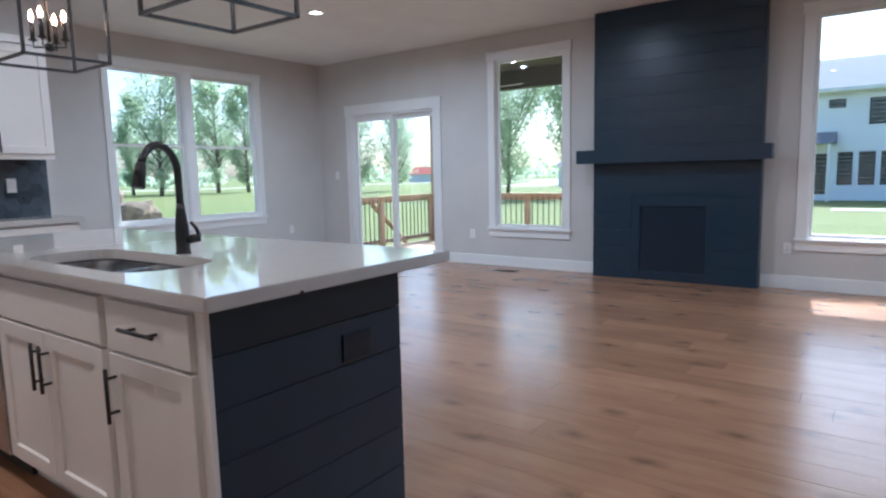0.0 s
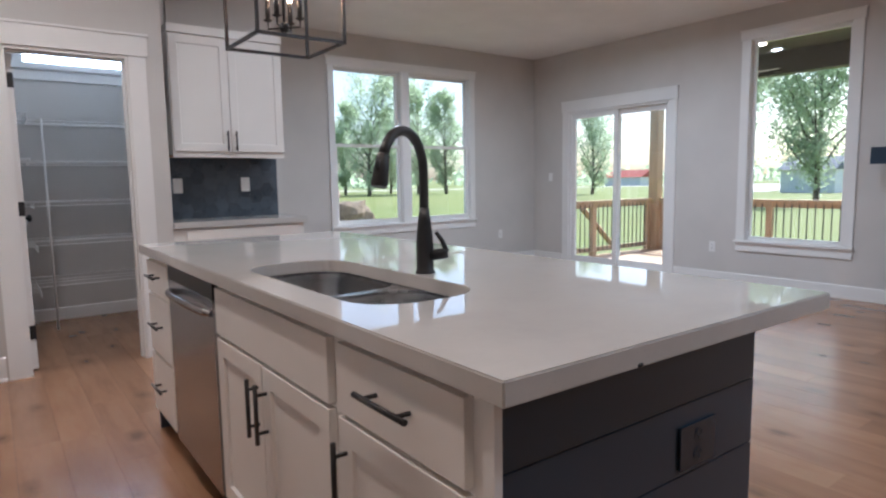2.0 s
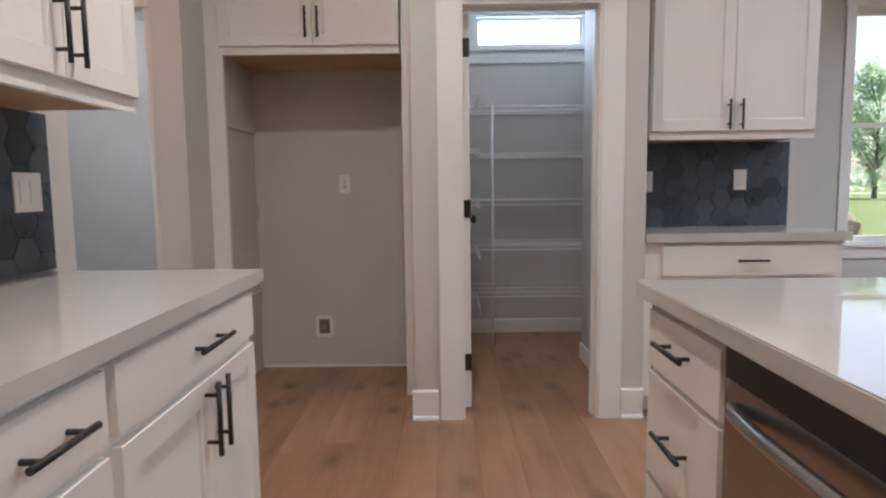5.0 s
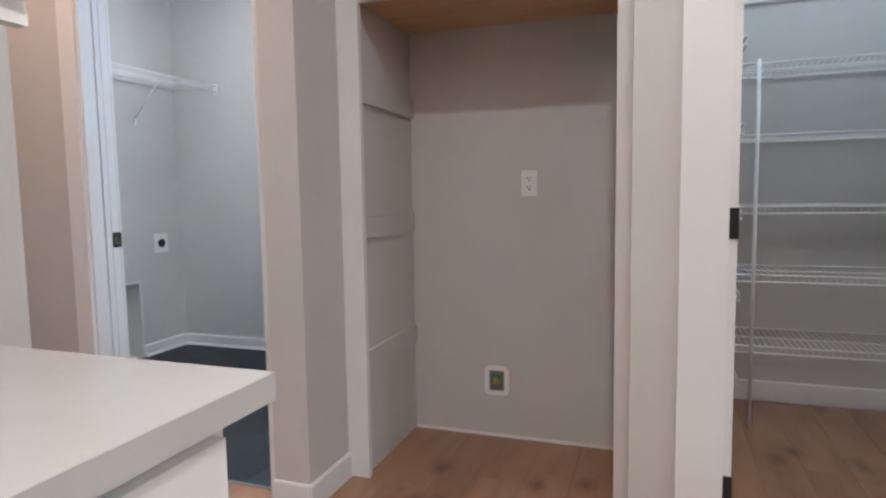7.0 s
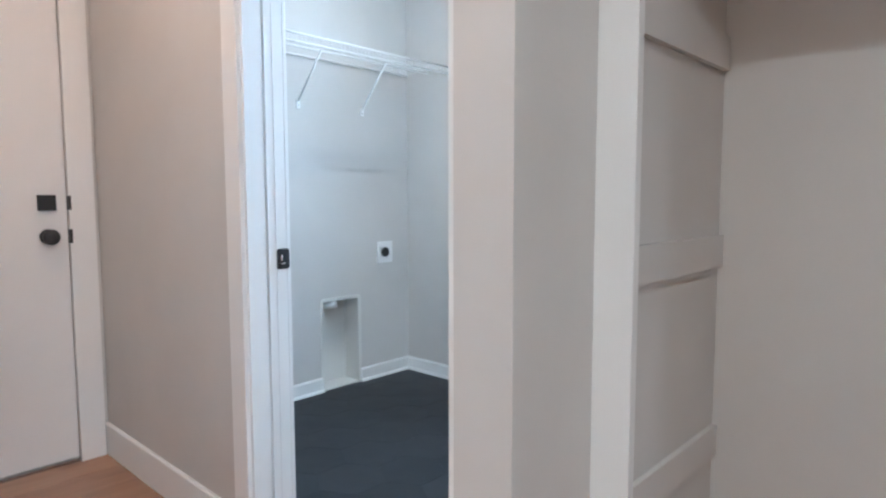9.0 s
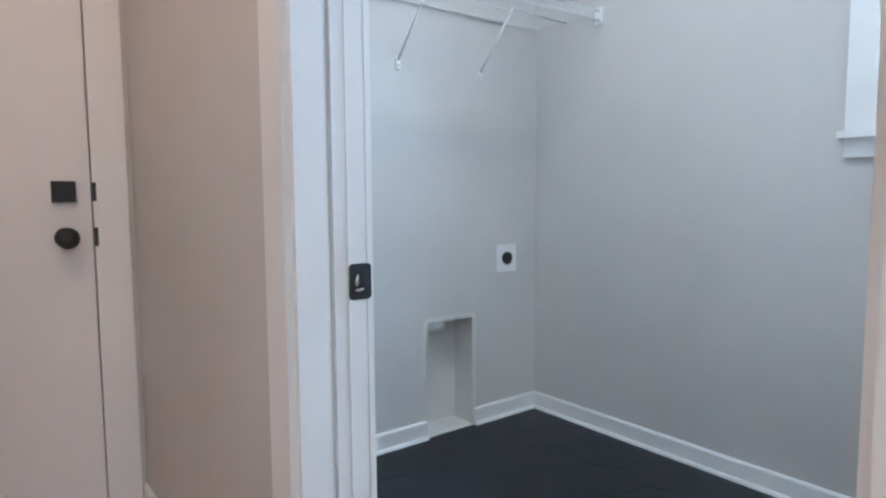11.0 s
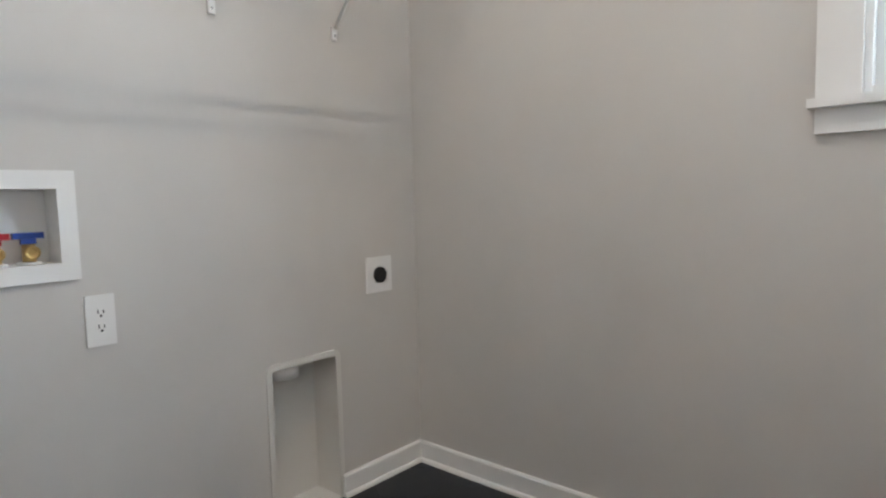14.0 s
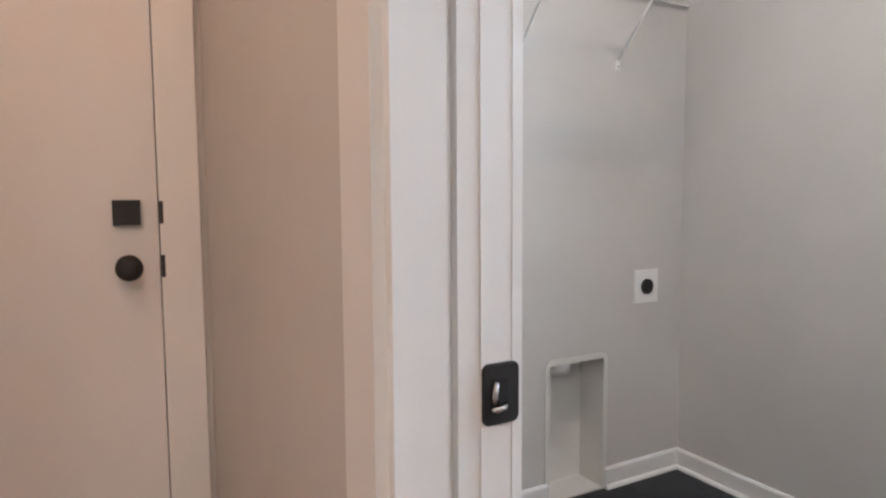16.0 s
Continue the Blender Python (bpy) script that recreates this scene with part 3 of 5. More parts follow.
d2 = thing("door_2", 0.60, 5.065, 0, "white painted pantry door standing open inwards", "door", kind="structure")
part("door_leaf", bx(0.598, 0.632, 5.068, 5.73, 0.012, 2.02, 0.002), M_GDOOR, d2)
for hz in (0.255, 1.055, 1.855):
    part("hinge", bx(0.5965, 0.634, 5.0605, 5.0675, hz - 0.045, hz + 0.045, 0.006, 2), M_BLACK, d2, "matt black hinge")
kb = spin(bm_new(), [(0.026, 0), (0.026, 0.006), (0.010, 0.010), (0.010, 0.03), (0.024, 0.036), (0.028, 0.046), (0.024, 0.056), (0.010, 0.061)], lambda u, v, d: (0.632 + d, 5.66 + u, 0.97 + v))
part("knob", kb, M_BLACK, d2, "matt black round knob")

# laundry doorway
t2 = thing("trim_laundry_doorway", -1.385, 5.05, 0, "white cased laundry doorway with pocket door jamb", "door frame", kind="structure")
casing(t2, "s", 5.05, *L_DOOR, w=0.083, t=0.02, head=0.12, w_right=0.034)
casing(t2, "n", 5.172, *L_DOOR, w=0.09, t=0.018, head=0.12, w_right=0.03)
JX = L_DOOR[0]
part("jamb", bx(JX + 0.0005, JX + 0.018, 5.044, 5.104, 0, L_DOOR[3] - 0.0005, 0.006, 3), M_TRIM, t2)
part("jamb", bx(JX + 0.0005, JX + 0.006, 5.1045, 5.1145, 0, L_DOOR[3] - 0.0005), M_TRIM, t2)
part("pocket_door_edge", bx(JX + 0.0005, JX + 0.0175, 5.115, 5.1405, 0.004, L_DOOR[3] - 0.02, 0.003, 2), M_TRIM, t2)
part("pocket_door_edge", bx(JX + 0.0005, JX + 0.0195, 5.141, 5.1785, 0.004, L_DOOR[3] - 0.02, 0.003, 2), M_TRIM, t2)
part("door_stop", bx(JX + 0.0005, JX + 0.0205, 5.179, 5.1915, 0, L_DOOR[3] - 0.02, 0.005, 3), M_TRIM, t2)
part("jamb", bx(L_DOOR[1] - 0.016, L_DOOR[1] - 0.0005, 5.046, 5.1915, 0, L_DOOR[3] - 0.0005, 0.002), M_TRIM, t2)
part("jamb", bx(L_DOOR[0] + 0.017, L_DOOR[1] - 0.017, 5.046, 5.1915, L_DOOR[3] - 0.018, L_DOOR[3] - 0.0005, 0.002), M_TRIM, t2)
def round_plate(x0, x1, ya, yb, za, zb, r):
    """A thin plate facing along x, with round corners."""
    pts = []
    for cy, cz, a0 in ((yb - r, zb - r, 0), (ya + r, zb - r, 90), (ya + r, za + r, 180), (yb - r, za + r, 270)):
        pts += [(cy + r * math.cos(radians(a0 + 15 * k)), cz + r * math.sin(radians(a0 + 15 * k))) for k in range(7)]
    bm = bm_new()
    prism(bm, pts, lambda u, v, d: (x0 + d, u, v), (x1 - x0) * 0.6)
    cy, cz = (ya + yb) / 2, (za + zb) / 2
    prism(bm, [(cy + (u - cy) * 0.94, cz + (v - cz) * 0.965) for u, v in pts], lambda u, v, d: (x0 + (x1 - x0) * 0.6 + d, u, v), (x1 - x0) * 0.4)
    return bm


st = part("strike_plate", round_plate(JX + 0.0197, JX + 0.0235, 5.1415, 5.1865, 0.943, 1.008, 0.008), M_RUBBER, t2, "matt black latch strike plate")
part("strike_pocket", round_plate(JX + 0.0234, JX + 0.0238, 5.150, 5.172, 0.957, 0.993, 0.004), M_DARK, st)
part("strike_lip", tb([(JX + 0.0235, 5.151, 0.961), (JX + 0.0285, 5.156, 0.961), (JX + 0.0285, 5.163, 0.962), (JX + 0.0235, 5.169, 0.964)], 0.0034, 10), M_STEEL, st, "worn bright steel lip")
part("strike_tongue", tb([(JX + 0.0235, 5.156, 0.964), (JX + 0.0255, 5.154, 0.975), (JX + 0.0235, 5.157, 0.989)], 0.004, 8), M_STEEL, st)

# door at the end of the hall
t3 = thing("trim_hall_doorway", XW, 4.5, 0, "white flat casing round the hall door", "door frame", kind="structure")
casing(t3, "e", XW, *GDOOR, w=0.088, t=0.02, head=0.12, w_right=0.098)
part("threshold", bx(XW - 0.14, XW + 0.012, GDOOR[0] + 0.001, GDOOR[1] - 0.001, 0.0005, 0.014, 0.003), M_STEEL, t3, "low metal threshold")
d3 = thing("door_3", XW - 0.02, 4.5, 0.02, "white closed hall door with black deadbolt and knob", "door", kind="structure")
part("door_leaf", bx(XW - 0.05, XW - 0.006, GDOOR[0] + 0.006, GDOOR[1] - 0.006, 0.016, 2.03, 0.002), M_GDOOR, d3)
part("deadbolt", bx(XW - 0.0055, XW + 0.012, 4.818, 4.884, 1.116, 1.182, 0.003, 2), M_BLACK, d3, "square matt black deadbolt")
part("rose", spin(bm_new(), [(0.032, 0), (0.032, 0.007), (0.012, 0.010)], lambda u, v, d: (XW - 0.0055 + d, 4.851 + u, 1.005 + v)), M_BLACK, d3)
part("knob", spin(bm_new(), [(0.011, 0.008), (0.012, 0.03), (0.026, 0.036), (0.033, 0.048), (0.033, 0.056), (0.026, 0.066), (0.010, 0.070)], lambda u, v, d: (XW - 0.0055 + d, 4.851 + u, 1.005 + v), 24), M_BLACK, d3, "matt black round knob")
for hz in (1.005, 1.149):
    part("strike_plate", bx(XW - 0.004, XW + 0.021, 4.9285, 4.9385, hz - 0.03, hz + 0.03, 0.003, 2), M_BLACK, d3)


# ---- fireplace ----
fp = thing("fireplace", 6.9, 1.5, 0, "floor-to-ceiling dark blue shiplap fireplace with a mantel", "fireplace")
FY0, FY1, FX = 0.64, 2.355, 6.86
BX0, BX1, BZ = 1.05, 1.915, 0.93
part("backing", wall_mesh("y", FY0 + 0.004, FY1 - 0.004, FX + 0.012, XE - 0.001, 0, CEIL - 0.001, [(BX0, BX1, 0.0, BZ)]), M_NAVY, fp)
z_ = 0.0
while z_ < CEIL - 0.02:
    z2 = min(z_ + 0.181, CEIL - 0.002)
    if z_ < BZ - 0.01:
        zt = min(z2, CEIL)
        part("shiplap_board", bx(FX, FX + 0.0115, FY0, BX0, z_ + 0.0005, zt - 0.0012, 0.0008), M_NAVY, fp)
        part("shiplap_board", bx(FX, FX + 0.0115, BX1, FY1, z_ + 0.0005, zt - 0.0012, 0.0008), M_NAVY, fp)
        if z2 > BZ:
            part("shiplap_board", bx(FX, FX + 0.0115, BX0, BX1, BZ, zt - 0.0012, 0.0008), M_NAVY, fp)
    else:
        part("shiplap_board", bx(FX, FX + 0.0115, FY0, FY1, z_ + 0.0005, z2 - 0.0012, 0.0008), M_NAVY, fp)
    z_ += 0.181
part("mantel", bx(6.70, FX - 0.0005, 0.535, 2.498, 1.278, 1.425, 0.004, 2), M_NAVY, fp, "dark blue box mantel shelf")
part("firebox", wall_mesh("y", BX0, BX1, FX + 0.005, FX + 0.02, 0.001, BZ - 0.001, [(BX0 + 0.09, BX1 - 0.09, 0.10, BZ - 0.12)]), M_NAVY, fp, "black metal firebox surround")
part("firebox_glass", bx(FX + 0.022, FX + 0.028, BX0 + 0.06, BX1 - 0.06, 0.07, BZ - 0.09), M_FIREBOX, fp, "dark firebox glass")
for k in range(4):
    part("louver", bx(FX + 0.0005, FX + 0.006, BX0 + 0.08, BX1 - 0.08, 0.022 + k * 0.016, 0.031 + k * 0.016, 0.001), M_NAVY, fp)

# ---- kitchen island ----
CT = 0.914


def cabinet_body(parent, x0, x1, y0, y1, z0=0.10, z1=0.872):
    return part("body", bx(x0, x1, y0, y1, z0, z1, 0.0015), M_CAB, parent)


def island_unit(y0, y1, label, top=0.872):
    u = thing("island_cabinet", 1.35, (y0 + y1) / 2, 0, label, "cabinet", "island cabinets")
    cabinet_body(u, 1.052, 1.64, y0 + 0.0005, y1 - 0.0005, 0.10, top)
    part("toe_kick", bx(1.12, 1.63, y0 + 0.0005, y1 - 0.0005, 0.0005, 0.0995), M_CAB, u)
    return u


def front(parent, facing, plane, u0, u1, z0, z1, name="drawer_front", flat=True):
    if flat:
        return part(name, slab(facing, plane, u0, u1, z0, z1, 0.0005, 0.02, 0.004, 2), M_CAB, parent)
    return part(name, shaker(facing, plane, u0, u1, z0, z1), M_CAB, parent)


IX = 1.052
u1 = island_unit(1.03, 1.535, "white island cabinet with one drawer over a shaker door")
f1 = front(u1, "w", IX, 1.068, 1.512, 0.700, 0.852)
bar_pull("w", IX - 0.02, 1.285, 0.780, 0.185, False, f1)
f1 = front(u1, "w", IX, 1.068, 1.512, 0.125, 0.686, "door", False)
bar_pull("w", IX - 0.02, 1.478, 0.56, 0.17, True, f1)
u2 = island_unit(1.535, 2.425, "white island sink cabinet with a false front and two doors", 0.68)
part("face_frame", bx(1.052, 1.072, 1.536, 2.424, 0.6805, 0.872), M_CAB, u2)
front(u2, "w", IX, 1.56, 2.402, 0.700, 0.852, "false_front")
f1 = front(u2, "w", IX, 1.56, 1.984, 0.125, 0.686, "door", False)
bar_pull("w", IX - 0.02, 1.954, 0.56, 0.17, True, f1)
f1 = front(u2, "w", IX, 1.990, 2.402, 0.125, 0.686, "door", False)
bar_pull("w", IX - 0.02, 2.020, 0.56, 0.17, True, f1)
u3 = island_unit(3.055, 3.515, "white island cabinet with three drawers")
for a, b in ((0.705, 0.848), (0.42, 0.687), (0.125, 0.402)):
    f1 = front(u3, "w", IX, 3.08, 3.492, a, b)
    bar_pull("w", IX - 0.02, 3.286, (a + b) / 2 + 0.01, 0.17, False, f1)
# dishwasher
DA, DB = 2.420, 3.052
dw = thing("dishwasher", 1.3, 2.74, 0, "stainless steel dishwasher built into the island", "dishwasher")
part("tub", bx(1.06, 1.63, DA - 0.005, DB + 0.005, 0.10, 0.862), M_DARK, dw)
part("door", bx(1.030, 1.0595, DA, DB, 0.115, 0.806, 0.006, 2), M_STEEL, dw, "brushed stainless steel door")
part("control_strip", bx(1.030, 1.058, DA, DB, 0.8065, 0.868, 0.004, 2), M_BLACK, dw, "black control edge")
arc = [(1.030 - 0.042 * math.sin(math.pi * k / 14) ** 0.6 if 0 < k < 14 else 1.034, DA + 0.03 + (DB - DA - 0.06) * k / 14, 0.757 + 0.014 * math.sin(math.pi * k / 14)) for k in range(15)]
part("handle", tb(arc, 0.0135, 12), M_STEEL, dw, "bowed stainless steel handle")
part("kick_plate", bx(1.10, 1.6, DA, DB, 0.001, 0.099), M_BLACK, dw)
# back half of the island and its clad sides
ib = thing("island_back_panel", 1.72, 2.27, 0, "dark blue shiplap cladding of the kitchen island", "island panel")
part("core", bx(1.642, 1.795, 1.03, 3.515, 0.001, 0.872), M_NAVY, ib)
part("corner_board", bx(1.036, 1.052, 1.0, 1.0285, 0.001, 0.872, 0.0015), M_CAB, ib, "white painted corner stile")
for k in range(6):
    za, zb = max(0.001, 0.744 - 0.1485 * k), min(0.872, 0.744 + 0.1485 * (1 - k) - 0.003)
    part("shiplap_board", bx(1.0525, 1.808, 1.004, 1.029, za, zb, 0.0015), M_NAVY, ib)
    if 0 < k < 6:
        part("joint_end", bx(1.8025, 1.8095, 1.006, 1.0285, zb + 0.0004, zb + 0.0026), M_CAB, ib, "pale unpainted board end")
    part("shiplap_board", bx(1.7955, 1.808, 1.0295, 3.5145, za, zb, 0.0015), M_NAVY, ib)
    part("shiplap_board", bx(1.052, 1.808, 3.5155, 3.53, za, zb, 0.0015), M_NAVY, ib)


def duplex(name_label, facing, plane, u, z, material=M_PLASTIC, w=0.07, h=0.115, kind="outlet"):
    """A wall plate with a duplex socket or a switch."""
    ob = thing("wall_outlet" if kind == "outlet" else "light_switch", *side_place(facing, plane)(u, z, 0), name_label, "outlet" if kind == "outlet" else "switch", "wall plates")
    part("plate", slab(facing, plane, u - w / 2, u + w / 2, z - h / 2, z + h / 2, 0.0005, 0.006, 0.003, 2), material, ob)
    p = side_place(facing, plane)
    if kind == "outlet":
        for dz in (-0.02, 0.02):
            s = part("socket", prism(bm_new(), [(u + 0.0165 * math.cos(a), z + dz + 0.0145 * math.sin(a)) for a in (2 * math.pi * k / 16 for k in range(16))], lambda a, b, d: p(a, b, 0.006 + d), 0.0012), material, ob)
            bm = bm_new()
            for du, dh in ((-0.0068, 0.0095), (0.0068, 0.008)):
                prism(bm, [(u + du - 0.0016, z + dz - 0.001), (u + du + 0.0016, z + dz - 0.001), (u + du + 0.0016, z + dz + dh), (u + du - 0.0016, z + dz + dh)], lambda a, b, d: p(a, b, 0.0073 + d), 0.0004)
            prism(bm, [(u + 0.0036 * math.cos(a), z + dz - 0.0075 + 0.0036 * math.sin(a)) for a in (2 * math.pi * k / 10 for k in range(10))], lambda a, b, d: p(a, b, 0.0073 + d), 0.0004)
            part("slots", bm, M_DARK, s)
    else:
        n = max(1, round(w / 0.06) - 0) if w > 0.09 else 1
        for k in range(n):
            cu = u + (k - (n - 1) / 2) * 0.046
            part("toggle", slab(facing, plane, cu - 0.0165, cu + 0.0165, z - 0.033, z + 0.033, 0.006, 0.0085, 0.002), material, ob)
    return ob


duplex("dark wall outlet on the island side", "s", 1.004, 1.585, 0.652, M_FIREBOX, 0.125, 0.09)


def rounded(x0, x1, y0, y1, r, n=6):
    pts = []
    for cx, cy, a0 in ((x1 - r, y1 - r, 0), (x0 + r, y1 - r, 90), (x0 + r, y0 + r, 180), (x1 - r, y0 + r, 270)):
        for k in range(n + 1):
            a = radians(a0 + 90 * k / n)
            pts.append((cx + r * math.cos(a), cy + r * math.sin(a)))
    return pts


SX0, SX1, SY0, SY1 = 1.115, 1.460, 1.50, 2.385


def slab_with_hole(x0, x1, y0, y1, z0, z1, hole):
    """A worktop with a rounded cut-out."""
    bm = bm_new()
    n = len(hole)
    cx, cy = sum(p[0] for p in hole) / n, sum(p[1] for p in hole) / n
    outer = []
    for hx, hy in hole:
        dx, dy = hx - cx, hy - cy
        t = min(((x1 if dx > 0 else x0) - cx) / dx if abs(dx) > 1e-6 else 1e9, ((y1 if dy > 0 else y0) - cy) / dy if abs(dy) > 1e-6 else 1e9)
        outer.append((cx + dx * t, cy + dy * t))
    for c in ((x0, y0), (x1, y0), (x1, y1), (x0, y1)):
        j = min(range(n), key=lambda i: (outer[i][0] - c[0]) ** 2 + (outer[i][1] - c[1]) ** 2)
        outer[j] = c
    rows = []
    for z in (z0, z1):
        rows.append(([bm.verts.new((*p, z)) for p in hole], [bm.verts.new((*p, z)) for p in outer]))
    for i in range(n):
        j = (i + 1) % n
        for h, o in rows:
            bm.faces.new((h[i], h[j], o[j], o[i]))
        for r in (0, 1):
            bm.faces.new((rows[0][r][i], rows[0][r][j], rows[1][r][j], rows[1][r][i]))
    bmesh.ops.recalc_face_normals(bm, faces=bm.faces)
    return soft(bm, 0.003, 2)


it = tagged(part("island_worktop", slab_with_hole(1.012, 2.056, 0.952, 3.545, 0.8725, CT, rounded(SX0, SX1, SY0, SY1, 0.13, 8)), M_QUARTZ),
            "pale polished quartz worktop on the kitchen island", "worktop")


chip = bm_new()
bmesh.ops.create_icosphere(chip, subdivisions=2, radius=1.0)
for v in chip.verts:
    k = 1 + 0.4 * noise.noise(v.co * 2.3)
    v.co = Vector((1.322 + v.co.x * 0.009 * k, 0.9525 + v.co.y * 0.0022, 0.8775 + v.co.z * 0.0045 * k))
part("edge_chip", chip, M_GROUT, it, "small dark chip in the worktop edge")


def basin(parent, x0, x1, y0, y1, r, zt, zb):
    bm = bm_new()
    rings = []
    for m, z in ((0.0, zt), (0.004, zt - 0.02), (0.010, zb + 0.03), (0.03, zb + 0.006), (0.06, zb)):
        rings.append([bm.verts.new((*p, z)) for p in rounded(x0 + m, x1 - m, y0 + m, y1 - m, max(r - m * 0.6, 0.02))])
    for a, b in zip(rings, rings[1:]):
        for i in range(len(a)):
            f = bm.faces.new((a[i], a[(i + 1) % len(a)], b[(i + 1) % len(a)], b[i]))
            f.smooth = True
    bm.faces.new(rings[-1])
    ob = part("basin", bm, M_SINK, parent)
    cx, cy = (x0 + x1) / 2, (y0 + y1) / 2
    part("drain", spin(bm_new(), [(0.045, 0.0), (0.045, 0.003), (0.036, 0.004), (0.03, 0.001)], lambda u, v, d: (cx + u, cy + v, zb + d)), M_CHROME, ob)
    return ob


sk = thing("sink", 1.30, 1.95, 0.70, "undermount stainless steel sink with two bowls", "sink")
basin(sk, SX0 - 0.008, SX1 + 0.008, SY0 - 0.008, 1.882, 0.11, 0.8625, 0.69)
basin(sk, SX0 - 0.008, SX1 + 0.008, 1.918, SY1 + 0.008, 0.11, 0.8625, 0.69)
for ya, yb, oa, ob_ in ((SY0 - 0.008, 1.882, SY0 - 0.03, 1.8995), (1.918, SY1 + 0.008, 1.9005, SY1 + 0.03)):
    part("rim", slab_with_hole(SX0 - 0.03, SX1 + 0.03, oa, ob_, 0.8628, 0.8715, rounded(SX0 - 0.008, SX1 + 0.008, ya, yb, 0.11)), M_SINK, sk)

# faucet: gooseneck with a pull-down spray head
fx, fy = 1.510, 1.862
fa = thing("faucet", fx, fy, CT, "matt black gooseneck kitchen faucet with pull-down head", "faucet")
part("base", spin(bm_new(), [(0.030, 0), (0.030, 0.006), (0.0265, 0.010), (0.0265, 0.085), (0.024, 0.12), (0.0185, 0.165), (0.0155, 0.20)], lambda u, v, d: (fx + u, fy + v, CT + d), 24), M_BLACK, fa)
gx, gy = -0.90, -0.436
neck = [(fx, fy, CT + 0.17), (fx, fy, CT + 0.30)]
R, ZC = 0.112, 1.222
for k in range(1, 17):
    a = radians(158) * k / 16
    s = R - R * math.cos(a)
    neck.append((fx + gx * s, fy + gy * s, ZC + R * math.sin(a)))
part("neck", tb(neck, 0.0145, 16), M_BLACK, fa)
tx, tz = math.sin(radians(158)) * 0.7, math.cos(radians(158))
nx_, ny_, nz_ = neck[-1]
head = [(nx_ + gx * tx * d, ny_ + gy * tx * d, nz_ + tz * d) for d in (-0.004, 0.004, 0.03, 0.085, 0.092)]
part("spray_head", tb(head, [0.0152, 0.0185, 0.020, 0.0235, 0.020], 20), M_BLACK, fa)
hb_ = head[2]
part("spray_button", tb([(hb_[0] + gx * 0.018, hb_[1] + gy * 0.018, hb_[2] + 0.014), (hb_[0] + gx * 0.023, hb_[1] + gy * 0.023, hb_[2]), (hb_[0] + gx * 0.022, hb_[1] + gy * 0.022, hb_[2] - 0.014)], 0.0065, 8), M_BLACK, fa)
part("handle", tb([(fx + 0.01, fy - 0.018, CT + 0.055), (fx + 0.034, fy - 0.040, CT + 0.06), (fx + 0.048, fy - 0.052, CT + 0.062)], [0.016, 0.017, 0.015], 16), M_BLACK, fa)
part("lever", tb([(fx + 0.045, fy - 0.05, CT + 0.065), (fx + 0.036, fy - 0.040, CT + 0.10), (fx + 0.022, fy - 0.028, CT + 0.125)], [0.009, 0.0075, 0.006], 10), M_BLACK, fa)


# ---- pendant lanterns over the island ----
def lantern(cx, cy):
    zb, zt, h, r = 1.778, 2.36, 0.187, 0.0062
    ob = thing("pendant_lantern", cx, cy, zb, "black open-frame lantern pendant with lit candle bulbs", "pendant lamp", "island pendants")
    for z in (zb, zt):
        for a, b in (((-h, -h), (h, -h)), ((h, -h), (h, h)), ((h, h), (-h, h)), ((-h, h), (-h, -h))):
            dx, dy = abs(b[0] - a[0]) > 0, abs(b[1] - a[1]) > 0
            part("frame_bar", bx(cx + min(a[0], b[0]) - r, cx + max(a[0], b[0]) + r, cy + min(a[1], b[1]) - r, cy + max(a[1], b[1]) + r, z - r, z + r, 0.0012), M_BLACK, ob)
    for sx in (-h, h):
        for sy in (-h, h):
            part("frame_post", bx(cx + sx - r, cx + sx + r, cy + sy - r, cy + sy + r, zb + r, zt - r, 0.0012), M_BLACK, ob)
    part("roof_bar", bx(cx - h, cx + h, cy - r, cy + r, zt - r, zt + r), M_BLACK, ob)
    part("rod", tb([(cx, cy, 1.845), (cx, cy, CEIL - 0.02)], 0.006, 10), M_BLACK, ob)
    part("canopy", spin(bm_new(), [(0.06, 0), (0.06, 0.014), (0.05, 0.0195)], lambda u, v, d: (cx + u, cy + v, CEIL - 0.02 + d)), M_BLACK, ob)
    part("hub", spin(bm_new(), [(0.010, -0.022), (0.018, -0.016), (0.018, 0.014), (0.008, 0.02)], lambda u, v, d: (cx + u, cy + v, 1.855 + d), 16), M_BLACK, ob)
    for k in range(4):
        a = radians(45 + 90 * k)
        ax, ay = cx + 0.072 * math.cos(a), cy + 0.072 * math.sin(a)
        arm = part("arm", tb([(cx, cy, 1.852), (ax, ay, 1.852), (ax, ay, 1.885)], 0.0042, 8), M_BLACK, ob)
        part("drip_cup", spin(bm_new(), [(0.008, 0), (0.019, 0.006), (0.019, 0.009)], lambda u, v, d: (ax + u, ay + v, 1.880 + d), 14), M_BLACK, arm)
        part("sleeve", tb([(ax, ay, 1.886), (ax, ay, 1.972)], 0.0105, 14), M_BLACK, arm)
        part("bulb", spin(bm_new(), [(0.005, 0), (0.0095, 0.012), (0.011, 0.022), (0.007, 0.038), (0.002, 0.052)], lambda u, v, d: (ax + u, ay + v, 1.973 + d), 14), M_BULB, arm, "lit flame-shaped bulb")
    return ob


lantern(1.53, 2.92)
lantern(1.53, 1.55)


